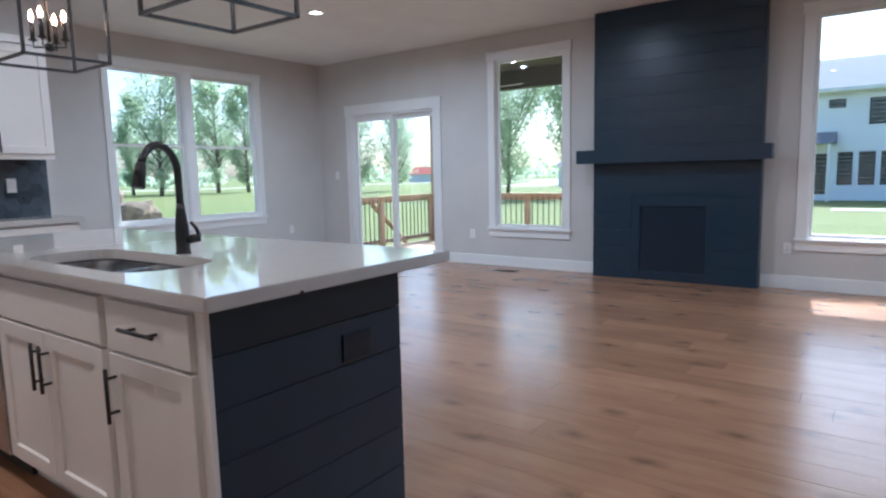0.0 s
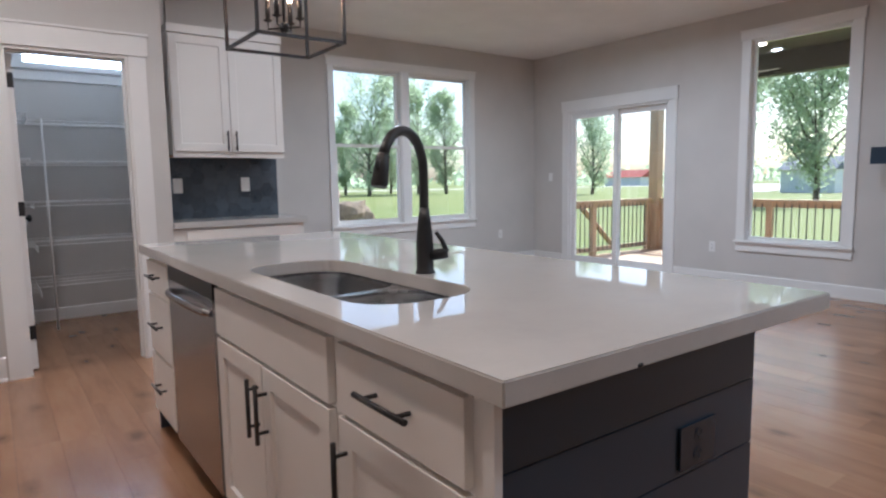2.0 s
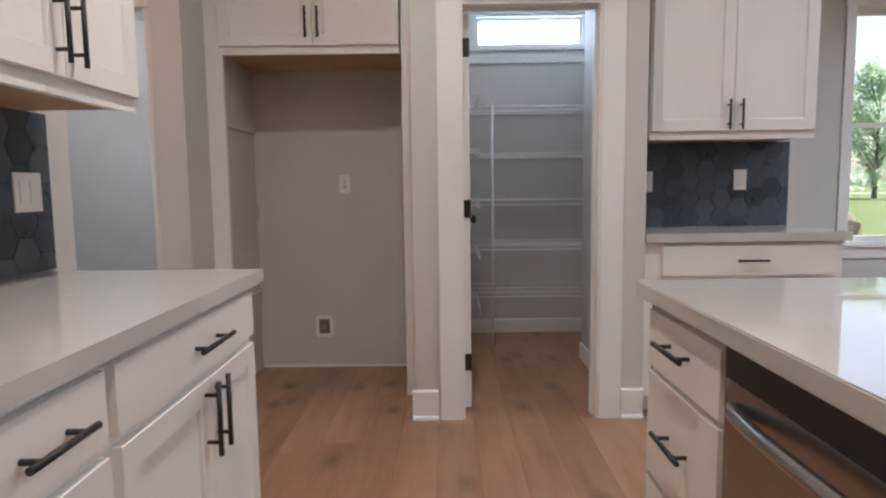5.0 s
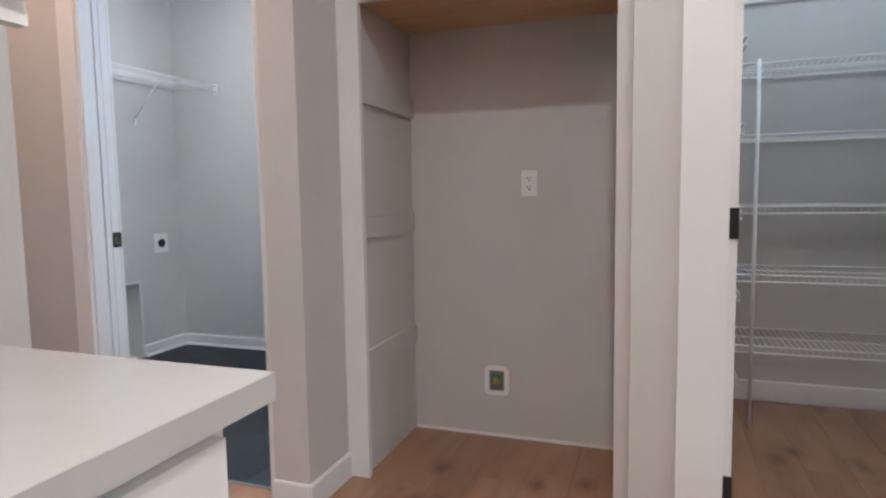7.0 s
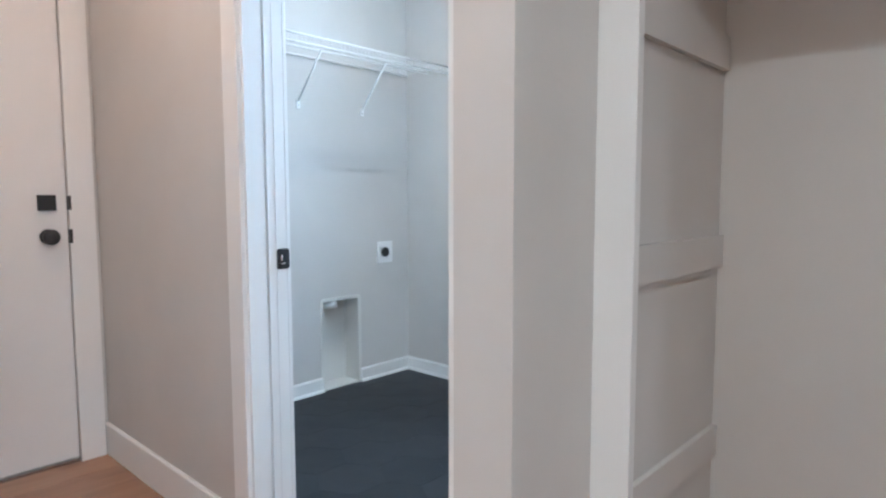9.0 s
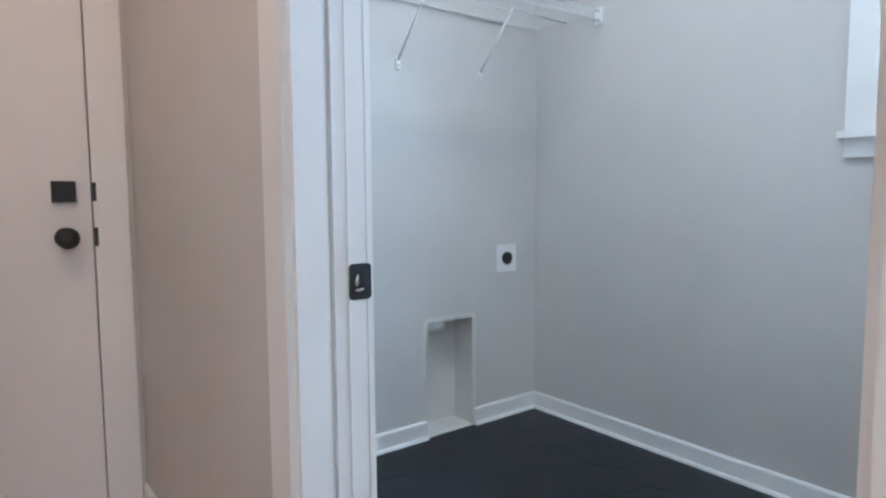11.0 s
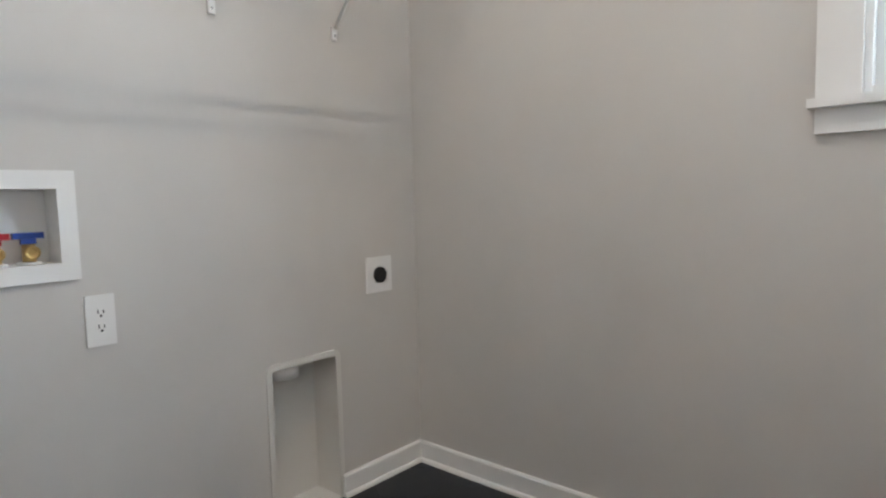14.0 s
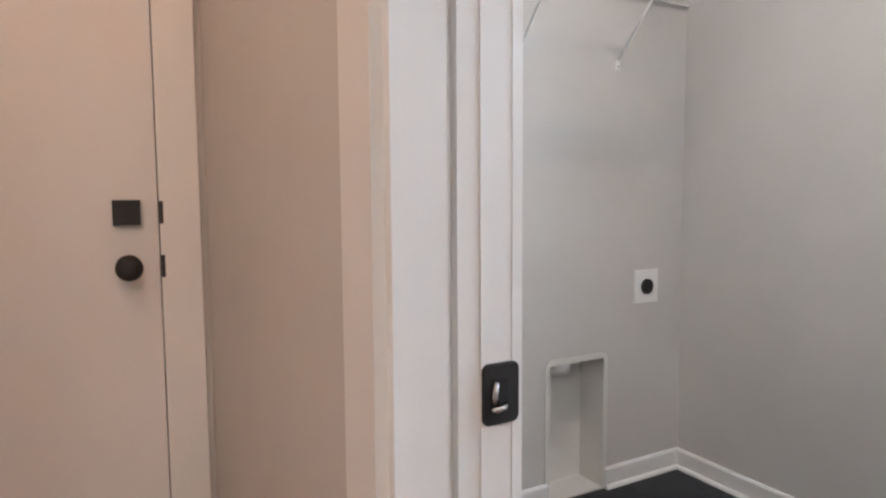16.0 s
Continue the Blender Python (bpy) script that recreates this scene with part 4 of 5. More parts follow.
# ---- recessed lights, seen and added ----
for _x, _y, *_ in CANS_AND_FILL:
    cl = thing("recessed_or_fill_light", _x, _y, CEIL - 0.011, "small round lit recessed ceiling light, most of these added unseen", "ceiling light", "recessed lights")
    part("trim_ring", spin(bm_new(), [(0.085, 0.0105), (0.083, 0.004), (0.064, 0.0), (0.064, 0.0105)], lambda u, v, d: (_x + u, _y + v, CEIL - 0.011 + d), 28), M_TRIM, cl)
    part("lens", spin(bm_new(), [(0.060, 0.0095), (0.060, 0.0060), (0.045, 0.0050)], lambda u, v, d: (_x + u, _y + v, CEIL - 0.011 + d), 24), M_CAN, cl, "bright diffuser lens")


# ---- counter run by the range ----
WX = -0.085
for ya, yb, lab in ((2.541, 2.942, "white base cabinet with a drawer over one shaker door"), (2.942, 3.728, "white base cabinet with a drawer over two shaker doors")):
    u = thing("base_cabinet", -0.4, (ya + yb) / 2, 0, lab, "cabinet", "range wall cabinets")
    cabinet_body(u, -0.73, WX, ya + 0.0005, yb - 0.0005, 0.10, 0.884)
    part("toe_kick", bx(-0.73, WX - 0.07, ya + 0.0005, yb - 0.0005, 0.0005, 0.0995), M_CAB, u)
    f1 = front(u, "e", WX, ya + 0.012, yb - 0.02, 0.742, 0.868)
    bar_pull("e", WX + 0.02, (ya + yb) / 2 + 0.02, 0.806, 0.16 if yb < 3 else 0.20, False, f1)
    if yb < 3:
        f1 = front(u, "e", WX, ya + 0.02, yb - 0.02, 0.125, 0.717, "door", False)
    else:
        mid = (ya + yb) / 2 + 0.03
        f1 = front(u, "e", WX, ya + 0.02, mid - 0.002, 0.125, 0.717, "door", False)
        bar_pull("e", WX + 0.02, mid - 0.032, 0.625, 0.18, True, f1)
        f1 = front(u, "e", WX, mid + 0.002, yb - 0.02, 0.125, 0.717, "door", False)
        bar_pull("e", WX + 0.02, mid + 0.032, 0.625, 0.18, True, f1)
tagged(part("range_worktop", bx(-0.732, -0.058, 2.541, 3.803, 0.8845, 0.922, 0.003, 2), M_QUARTZ), "pale polished quartz worktop beside the range", "worktop")
# range
rg = thing("range", -0.39, 2.156, 0, "stainless steel slide-in range with round front knobs", "range")
part("body", bx(-0.725, -0.07, 1.778, 2.534, 0.04, 0.895, 0.004), M_STEEL, rg)
part("cooktop", bx(-0.725, -0.075, 1.778, 2.534, 0.8955, 0.921, 0.004, 2), M_BLACKGLASS, rg, "black glass cooktop")
cp = prism(bm_new(), [(-0.068, 0.78), (0.0, 0.79), (0.004, 0.805), (-0.035, 0.915), (-0.068, 0.917)], lambda u, v, d: (u, 1.778 + d, v), 0.756)
part("control_panel", soft(cp, 0.003, 2), M_STEEL, rg, "sloped stainless control panel")
for yk in (1.841, 1.913, 1.985, 2.321, 2.393, 2.465):
    part("knob", spin(bm_new(), [(0.030, 0.002), (0.031, 0.008), (0.029, 0.012), (0.0285, 0.040), (0.025, 0.045), (0.010, 0.046)], lambda u, v, d: (-0.018 + d * 0.94 - v * 0.33, yk + u, 0.855 + d * 0.33 + v * 0.94), 24), M_CHROME, rg, "round bright steel knob")
od = part("oven_door", bx(-0.0695, -0.035, 1.784, 2.528, 0.22, 0.772, 0.005, 2), M_STEEL, rg)
part("oven_window", bx(-0.0345, -0.033, 1.866, 2.446, 0.32, 0.60, 0.001), M_BLACKGLASS, od, "dark oven window")
part("oven_vent", bx(-0.0345, -0.0335, 1.816, 2.496, 0.742, 0.756), M_DARK, od)
arc = [(-0.035 if k in (0, 12) else -0.035 + 0.052 * math.sin(math.pi * k / 12) ** 0.5, 1.816 + 0.68 * k / 12, 0.695) for k in range(13)]
part("handle", tb(arc, 0.0125, 12), M_STEEL, od, "bowed steel oven handle")
part("storage_drawer", bx(-0.0695, -0.04, 1.784, 2.528, 0.06, 0.212, 0.005, 2), M_STEEL, rg)


def wall_cabinet(name_label, facing, plane, u0, u1, z0, z1, deep, split, hz, hl=0.16, crown=0.05, top=None, under=True):
    p = side_place(facing, plane)
    a, b = p(u0, z0, -deep), p(u1, z1, 0)
    c = thing("wall_cabinet", (a[0] + b[0]) / 2, (a[1] + b[1]) / 2, z0, name_label, "cabinet", "wall cabinets")
    part("body", bx(a[0], b[0], a[1], b[1], z0 + 0.006, z1, 0.0015), M_CAB, c)
    if under:
        part("underside", slab(facing, plane, u0 + 0.004, u1 - 0.004, z0 + 0.0005, z0 + 0.0055, -deep + 0.004, -0.02), M_PLY, c, "raw wood underside")
    part("light_rail", slab(facing, plane, u0, u1, z0 - 0.012, z0 + 0.0055, -0.0195, 0.004, 0.002), M_CAB, c)
    for ua, ub, hu in ((u0 + 0.006, split - 0.002, split - 0.032), (split + 0.002, u1 - 0.006, split + 0.032)):
        f = part("door", shaker(facing, plane + 0, ua, ub, z0 + 0.03, z1 - 0.01), M_CAB, c)
        bar_pull(facing, p(0, 0, 0.02)[0] if facing in "ew" else p(0, 0, 0.02)[1], hu, hz, hl, True, f)
    if crown:
        part("crown", slab(facing, plane, u0 - 0.004, u1 + 0.004, z1 + 0.0005, z1 + crown, -deep + 0.002, 0.028, 0.006, 2), M_CAB, c)
    return c


wall_cabinet("white shaker wall cabinet over the range worktop", "e", -0.40, 3.04, 3.752, 1.402, 2.30, 0.333, 3.40, 1.545, 0.17)
wall_cabinet("white shaker cabinet over the empty fridge recess", "s", 5.30, -0.70, 0.268, 1.895, 2.42, 0.57, -0.19, 2.04, 0.16, 0.0)
wall_cabinet("white shaker wall cabinet over the beverage bar", "s", 5.12, 1.555, 2.395, 1.405, 2.275, 0.333, 1.975, 1.515, 0.15, 0.06)
for a, b in ((-0.772, -0.680), (0.278, 0.344)):
    setting("trim_fridge_panel", bx(a, b, 5.298, 5.324, 0.001, CEIL - 0.002, 0.002), M_TRIM, "white painted panel edge beside the fridge recess", "panel")
setting("trim_fridge_head", bx(-0.70, 0.268, 5.302, 5.324, 2.425, CEIL - 0.002), M_WALL, "painted bulkhead over the fridge recess", "wall")
setting("wall_alcove_east", bx(0.29, 0.343, 5.326, 5.88, 0.001, CEIL - 0.002), M_WALL, "painted side wall of the fridge recess")

# beverage bar
bb = thing("bar_cabinet", 2.0, 5.15, 0, "white base cabinet with a wide drawer under the bar", "cabinet")
part("body", bx(1.49, 2.47, 4.962, 5.45, 0.10, 0.882, 0.0015), M_CAB, bb)
part("toe_kick", bx(1.49, 2.47, 5.03, 5.45, 0.0005, 0.0995), M_CAB, bb)
f1 = front(bb, "s", 4.962, 1.575, 2.43, 0.715, 0.862)
bar_pull("s", 4.942, 2.01, 0.79, 0.15, False, f1)
for ua, ub in ((1.575, 2.006), (2.01, 2.44)):
    front(bb, "s", 4.962, ua, ub, 0.125, 0.695, "door", False)
tagged(part("bar_worktop", bx(1.488, 2.495, 4.928, 5.452, 0.8835, 0.926, 0.003, 2), M_QUARTZ), "pale quartz worktop of the beverage bar", "worktop")


# ---- hexagon backsplashes ----
def hex_field(name, parent_label, facing, plane, u0, u1, z0, z1, r, material, backing, gap=0.0012, th=0.006):
    """Hexagon tiles with flat tops in a rectangle, over a grout bed."""
    bed = tagged(part(name, slab(facing, plane, u0, u1, z0, z1, 0.0005, 0.004), backing), parent_label, "backsplash", kind="structure")
    p = side_place(facing, plane)
    du, dz = 1.5 * r, math.sqrt(3) * r
    i = 0
    u = u0 - r
    while u < u1 + r:
        z = z0 - dz + (dz / 2 if i % 2 else 0)
        while z < z1 + dz:
            poly = clip(hexagon(u, z, r - gap), u0 + 0.001, u1 - 0.001, z0 + 0.001, z1 - 0.001)
            if len(poly) > 2:
                cu, cz = sum(q[0] for q in poly) / len(poly), sum(q[1] for q in poly) / len(poly)
                part("tile", prism(bm_new(), poly, lambda a, b, d: p(a, b, 0.004 + d), th), material, bed)
            z += dz
        u += du
        i += 1
    return bed


hex_field("backsplash_bar", "dark hexagon tile backsplash behind the beverage bar", "s", 5.455, 1.49, 2.455, 0.926, 1.40, 0.062, M_HEX, M_GROUT)
hex_field("backsplash_range", "dark hexagon tile backsplash beside the range", "e", -0.735, 2.2, 3.85, 0.924, 1.404, 0.062, M_HEX, M_GROUT)
duplex("white outlet plate on the dark bar backsplash", "s", 5.4445, 2.178, 1.188, kind="switch")
duplex("white outlet plate on the dark bar backsplash", "s", 5.4445, 1.648, 1.183, kind="switch")
duplex("white double switch plate on dark hexagon tiles", "e", -0.7245, 3.735, 1.165, w=0.118, kind="switch")
duplex("white wall outlet near the patio door", "w", XE, 4.12, 0.405)
duplex("white wall outlet beside the tall window", "w", XE, 0.41, 0.40)
duplex("white wall outlet under the dining corner", "s", YN, 6.34, 0.42)
duplex("white light switch beside the patio door", "w", XE, 6.62, 1.22, kind="switch")

# floor register
fv = thing("floor_vent", 6.67, 3.40, 0.001, "brown metal floor register set in the boards", "floor vent")
part("frame", bx(6.61, 6.73, 3.25, 3.55, 0.0012, 0.004, 0.001), M_RUBBER, fv)
for k in range(9):
    part("slat", bx(6.625, 6.715, 3.268 + k * 0.03, 3.282 + k * 0.03, 0.0042, 0.006), M_BLACK, fv)

# ---- fridge recess ----
duplex("white outlet on the fridge recess wall", "s", 5.882, -0.137, 1.193)
wb = thing("water_box", -0.294, 5.882, 0.27, "white recessed fridge water box with a valve", "water box")


def ring_plate(facing, plane, u0, u1, z0, z1, w, r, d0, d1):
    """A flat frame with rounded corners."""
    p = side_place(facing, plane)
    bm = bm_new()
    o, i_ = rounded(u0, u1, z0, z1, r), rounded(u0 + w, u1 - w, z0 + w, z1 - w, max(r - w, 0.004))
    rows = [[[bm.verts.new(p(u, z, d)) for u, z in q] for q in (o, i_)] for d in (d0, d1)]
    n = len(o)
    for k in range(n):
        m = (k + 1) % n
        for a in (0, 1):
            bm.faces.new((rows[a][0][k], rows[a][0][m], rows[a][1][m], rows[a][1][k]))
        for a in (0, 1):
            bm.faces.new((rows[0][a][k], rows[0][a][m], rows[1][a][m], rows[1][a][k]))
    return bm


part("flange", ring_plate("s", 5.882, -0.352, -0.236, 0.200, 0.340, 0.022, 0.026, 0.0005, 0.007), M_PLASTIC, wb)
# flat plate; the box's inner shade is put into its colour
part("back", slab("s", 5.882, -0.331, -0.257, 0.221, 0.319, 0.0005, 0.0015), M_BOXBACK, wb)
part("valve", tb([(-0.294, 5.879, 0.262), (-0.294, 5.862, 0.262), (-0.294, 5.858, 0.29)], 0.012, 10), M_BRASS, wb, "small brass valve")
part("valve_handle", bx(-0.315, -0.273, 5.868, 5.878, 0.284, 0.298, 0.003), M_GREEN, wb)
for k, z in enumerate((1.513, 0.975, 0.43)):
    tagged(part("wall_cleat", bx(-0.7055, -0.690, 5.33, 5.872, z, z + 0.088, 0.003), M_WALL), "painted wooden cleat on the fridge recess wall", "cleat", "fridge recess cleats")
setting("baseboard", bx(-0.7, 0.28, 5.872, 5.8815, 0.0005, 0.012), M_TRIM, "thin painted strip at the recess floor", "baseboard")


# ---- wire shelves ----
def wire(pts, r=0.0032, seg=6):
    return tb(pts, r, seg)


def pantry_shelf(z):
    sh = thing("wire_shelf", 1.03, 6.75, z, "white coated wire shelf across the pantry", "shelf", "pantry shelves")
    x0, x1, y0, y1 = 0.445, 1.628, 6.35, 6.785
    for y, zz in ((y0, z), (y0, z - 0.032), (y1 - 0.01, z), ((y0 + y1) / 2, z - 0.005)):
        part("rail", wire([(x0, y, zz), (x1, y, zz)], 0.0048), M_TRIM, sh)
    bm = bm_new()
    n = int((x1 - x0) / 0.027)
    for k in range(n + 1):
        x = x0 + (x1 - x0) * k / n
        tube(bm, [(x, y1 - 0.01, z + 0.004), (x, y0, z + 0.004), (x, y0 - 0.003, z - 0.032)], 0.0011, 4)
    tagged(part("wire_grid", bm, M_TRIM, sh), kind="stuff")
    return sh


for z in (1.728, 1.400, 1.068, 0.743, 0.400):
    pantry_shelf(z)
tagged(part("shelf_pole", wire([(0.842, 6.338, 0.0), (0.842, 6.338, 1.745)], 0.0085, 10), M_TRIM), "slim white upright pole holding the pantry shelves", "pole")
for z in (1.728, 1.400, 1.068, 0.743, 0.400):
    sh = thing("side_wire_shelf", 0.58, 6.2, z, "white coated wire shelf along the pantry side", "shelf", "pantry shelves")
    for x, zz in ((0.72, z), (0.72, z - 0.032), (0.455, z)):
        part("rail", wire([(x, 5.76, zz), (x, 6.335, zz)], 0.0045), M_TRIM, sh)
    bm = bm_new()
    for k in range(21):
        y = 5.77 + k * 0.0277
        tube(bm, [(0.455, y, z + 0.004), (0.72, y, z + 0.004), (0.722, y, z - 0.032)], 0.0011, 4)
    tagged(part("wire_grid", bm, M_TRIM, sh), kind="stuff")

# ---- laundry ----
LS, LD = 1.965, 0.405
ls = thing("laundry_shelf", XW + 0.2, 6.1, LS, "white coated wire shelf on diagonal wall brackets", "shelf")
for x, zz in ((XW + LD, LS), (XW + LD + 0.004, LS - 0.042), (XW + 0.012, LS), (XW + 0.2, LS - 0.005)):
    part("rail", wire([(x, 5.19, zz), (x, YN - 0.004, zz)], 0.0052, 8), M_TRIM, ls)
bm = bm_new()
for k in range(66):
    y = 5.195 + k * 0.0268
    tube(bm, [(XW + 0.012, y, LS + 0.005), (XW + LD, y, LS + 0.005), (XW + LD + 0.004, y, LS - 0.042)], 0.0012, 4)
tagged(part("wire_grid", bm, M_TRIM, ls), kind="stuff")
part("end_cap", bx(XW + LD - 0.02, XW + LD + 0.022, YN - 0.016, YN - 0.0005, LS - 0.055, LS + 0.018, 0.003), M_PLASTIC, ls)
for y in (5.64, 6.107, 6.571):
    br = part("bracket", wire([(XW + 0.235, y, LS - 0.008), (XW + 0.012, y, 1.712)], 0.0058, 8), M_TRIM, ls)
    part("bracket_foot", bx(XW + 0.0005, XW + 0.010, y - 0.011, y + 0.011, 1.672, 1.718, 0.002), M_PLASTIC, br)
    part("screw", spin(bm_new(), [(0.004, 0), (0.004, 0.001), (0.001, 0.0016)], lambda u, v, d: (XW + 0.010 + d, y + u, 1.688 + v), 8), M_STEEL, br)

# dryer vent box set in the wall
dv = thing("dryer_box", XW, 6.388, 0.0, "painted recessed metal dryer vent box in the wall", "dryer box")
ya, yb, zt = 6.246, 6.530, 0.552
prof = [(ya, 0.0), (yb, 0.0), (yb, zt - 0.012), (yb - 0.012, zt), (ya + 0.03, zt), (ya + 0.009, zt - 0.009), (ya, zt - 0.03)]
bm = bm_new()
fr = [bm.verts.new((XW - 0.002, u, z + 0.001)) for u, z in prof]
mc = 0.13
bk = [bm.verts.new((XW - mc, 6.388 + (u - 6.388) * 0.93, 0.001 + z * 0.97)) for u, z in prof]
for k in range(len(prof)):
    bm.faces.new((fr[k], fr[(k + 1) % len(prof)], bk[(k + 1) % len(prof)], bk[k]))
bm.faces.new(bk)
part("liner", bm, M_PUTTY, dv)
part("flange", ring_plate("e", XW, 6.232, 6.544, -0.03, 0.566, 0.022, 0.03, 0.0005, 0.006), M_PUTTY, dv)
part("floor_pan", bx(XW - mc, XW + 0.006, ya + 0.007, yb - 0.007, 0.002, 0.010, 0.002), M_PUTTY, dv)
part("vent_pipe", spin(bm_new(), [(0.052, 0.0), (0.052, 0.05), (0.048, 0.05), (0.048, 0.004)], lambda u, v, d: (XW - 0.054 + v, ya + 0.085 + u * 1.1, zt - 0.052 + d), 24), M_PLASTIC, dv, "white round vent duct end")

# washer supply box
wbx = thing("washer_box", XW, 5.49, 0.92, "white recessed washer supply box with red and blue valves", "washer box")
y0, y1, z0, z1 = 5.262, 5.703, 0.922, 1.201
bm = wall_mesh("y", y0, y1, XW + 0.0005, XW + 0.009, z0, z1, [(5.302, 5.660, 0.967, 1.155)])
part("flange", soft(bm, 0.0025, 2), M_PLASTIC, wbx)
bm = bm_new()
v = [[bm.verts.new((x, y, z)) for y, z in ((5.302, 0.967), (5.660, 0.967), (5.660, 1.155), (5.302, 1.155))] for x in (XW - 0.001, XW - 0.088)]
for k in range(4):
    bm.faces.new((v[0][k], v[0][(k + 1) % 4], v[1][(k + 1) % 4], v[1][k]))
bm.faces.new(v[1])
part("liner", bm, M_PLASTIC, wbx)
for y, m, lab in ((5.530, M_RED, "red valve handle"), (5.604, M_BLUE, "blue valve handle")):
    vb = part("valve", tb([(XW - 0.045, y, 0.9675), (XW - 0.045, y, 0.99), (XW - 0.045, y, 1.018)], [0.0165, 0.0155, 0.0155], 14), M_BRASS, wbx, "brass valve body")
    part("collar", spin(bm_new(), [(0.028, 0), (0.028, 0.004), (0.018, 0.006)], lambda u, q, d: (XW - 0.045 + q, y + u, 0.9675 + d), 18), M_PLASTIC, vb)
    part("spout", spin(bm_new(), [(0.016, 0), (0.0175, 0.004), (0.0175, 0.022), (0.010, 0.0225), (0.009, 0.010)], lambda u, q, d: (XW - 0.034 + d, y + u, 0.998 + q), 16), M_BRASS, vb)
    part("valve_stem", bx(XW - 0.051, XW - 0.039, y - 0.017, y + 0.017, 1.0185, 1.031, 0.002), m, vb)
    part("valve_handle", bx(XW - 0.053, XW - 0.037, y - 0.034, y + 0.034, 1.0315, 1.047, 0.003), m, vb, lab)
part("drain_cap", bx(XW - 0.07, XW - 0.02, 5.43, 5.475, 0.9675, 0.982, 0.004), M_PLASTIC, wbx)
duplex("white outlet under the washer supply box", "e", XW, 5.7425, 0.806, w=0.073, h=0.137)
dr = thing("dryer_outlet", XW, 6.749, 0.816, "square white dryer outlet with a black round socket", "outlet")
part("plate", slab("e", XW, 6.685, 6.814, 0.748, 0.886, 0.0005, 0.007, 0.003, 2), M_PLASTIC, dr)
part("socket", spin(bm_new(), [(0.031, 0), (0.031, 0.009), (0.028, 0.011)], lambda u, v, d: (XW + 0.007 + d, 6.749 + u, 0.816 + v), 24), M_RUBBER, dr, "black round socket")
bm = bm_new()
for du, dz in ((-0.010, 0.004), (0.010, 0.004), (0.0, -0.012), (0.0, 0.014)):
    box(bm, XW + 0.018, XW + 0.0186, 6.749 + du - 0.0016, 6.749 + du + 0.0016, 0.816 + dz - 0.005, 0.816 + dz + 0.005)
part("slots", bm, M_DARK, dr)

# laundry floor: dark hexagon tiles
lf = tagged(part("floor_laundry", bx(XW, -0.937, 5.10, YN, -0.0055, 0.0015), M_GROUT), "dark slate-look hexagon tile floor in the laundry", "floor", kind="structure")
r_ = 0.152
row = 0
y = 5.10 - r_
while y < YN + r_:
    x = XW - r_ + (r_ * math.sqrt(3) / 2 if row % 2 else 0)
    while x < -0.9:
        poly = clip(hexagon(x, y, r_ - 0.0012, False), XW + 0.002, -0.939, 5.102, YN - 0.002)
        if len(poly) > 2:
            part("tile", prism(bm_new(), poly, lambda a, b, d: (a, b, 0.0008 + d), 0.0022), M_SLATE, lf)
        x += r_ * math.sqrt(3)
    y += r_ * 1.5
    row += 1
tagged(part("threshold", bx(-1.778, -0.992, 5.088, 5.104, 0.0005, 0.0055, 0.002), M_CHROME), "thin metal floor edge in the laundry doorway", "threshold", kind="structure")

# ---- outdoors ----
GZ = -0.62
gm = bm_new()
RG = 2400.0
prev = None
for rad in (25, 60, 140, 400, RG):
    ring = [gm.verts.new((10 + rad * math.cos(2 * math.pi * k / 64), 10 + rad * math.sin(2 * math.pi * k / 64), GZ)) for k in range(64)]
    if prev is None:
        gm.faces.new(ring)
    else:
        for k in range(64):
            gm.faces.new((prev[k], prev[(k + 1) % 64], ring[(k + 1) % 64], ring[k]))
    prev = ring
setting("ground", gm, M_LAWN, "mown green lawn running to the horizon", "lawn")


def strip(name, pts, w, z, material, label, category):
    """A flat strip of ground along pts."""
    bm = bm_new()
    rows = []
    for i, (x, y) in enumerate(pts):
        a, b = pts[max(i - 1, 0)], pts[min(i + 1, len(pts) - 1)]
        d = Vector((b[0] - a[0], b[1] - a[1])).normalized()
        rows.append([bm.verts.new((x - d.y * w / 2, y + d.x * w / 2, z)), bm.verts.new((x + d.y * w / 2, y - d.x * w / 2, z))])
    for a, b in zip(rows, rows[1:]):
        bm.faces.new((a[0], b[0], b[1], a[1]))
    return setting(name, bm, material, label, category)


strip("road", [(-60, 128), (30, 122), (90, 95), (130, 62), (150, 40), (170, 5)], 9, GZ + 0.02, M_GRAVEL, "pale gravel road across the field", "road")
strip("driveway", [(70, 38), (95, 46), (125, 62)], 7, GZ + 0.03, M_GRAVEL, "pale gravel drive joining the road", "road")
strip("pavement", [(30, -7.5), (30, 1.6)], 1.6, GZ + 0.02, M_GRAVEL, "pale concrete walk beside the lawn", "path")

# heap of excavated soil
hp = bm_new()
bmesh.ops.create_icosphere(hp, subdivisions=6, radius=1.0)
for v in hp.verts:
    p = v.co.copy()
    clod = max(0, noise.noise(p * 9 + Vector((3, 1, 7)))) + 0.6 * max(0, noise.noise(p * 21))
    k = 1 + 0.42 * noise.noise(p * 2.1) + 0.22 * noise.noise(p * 5) + 0.24 * clod
    v.co = Vector((4.2 + p.x * 2.9 * k, 11.9 + p.y * 1.8 * k, GZ - 0.1 + max(0, p.z) ** 1.4 * 1.75 * k))
tagged(part("soil_heap", hp, M_SOIL), "heap of loose brown excavated soil on the lawn", "soil heap")


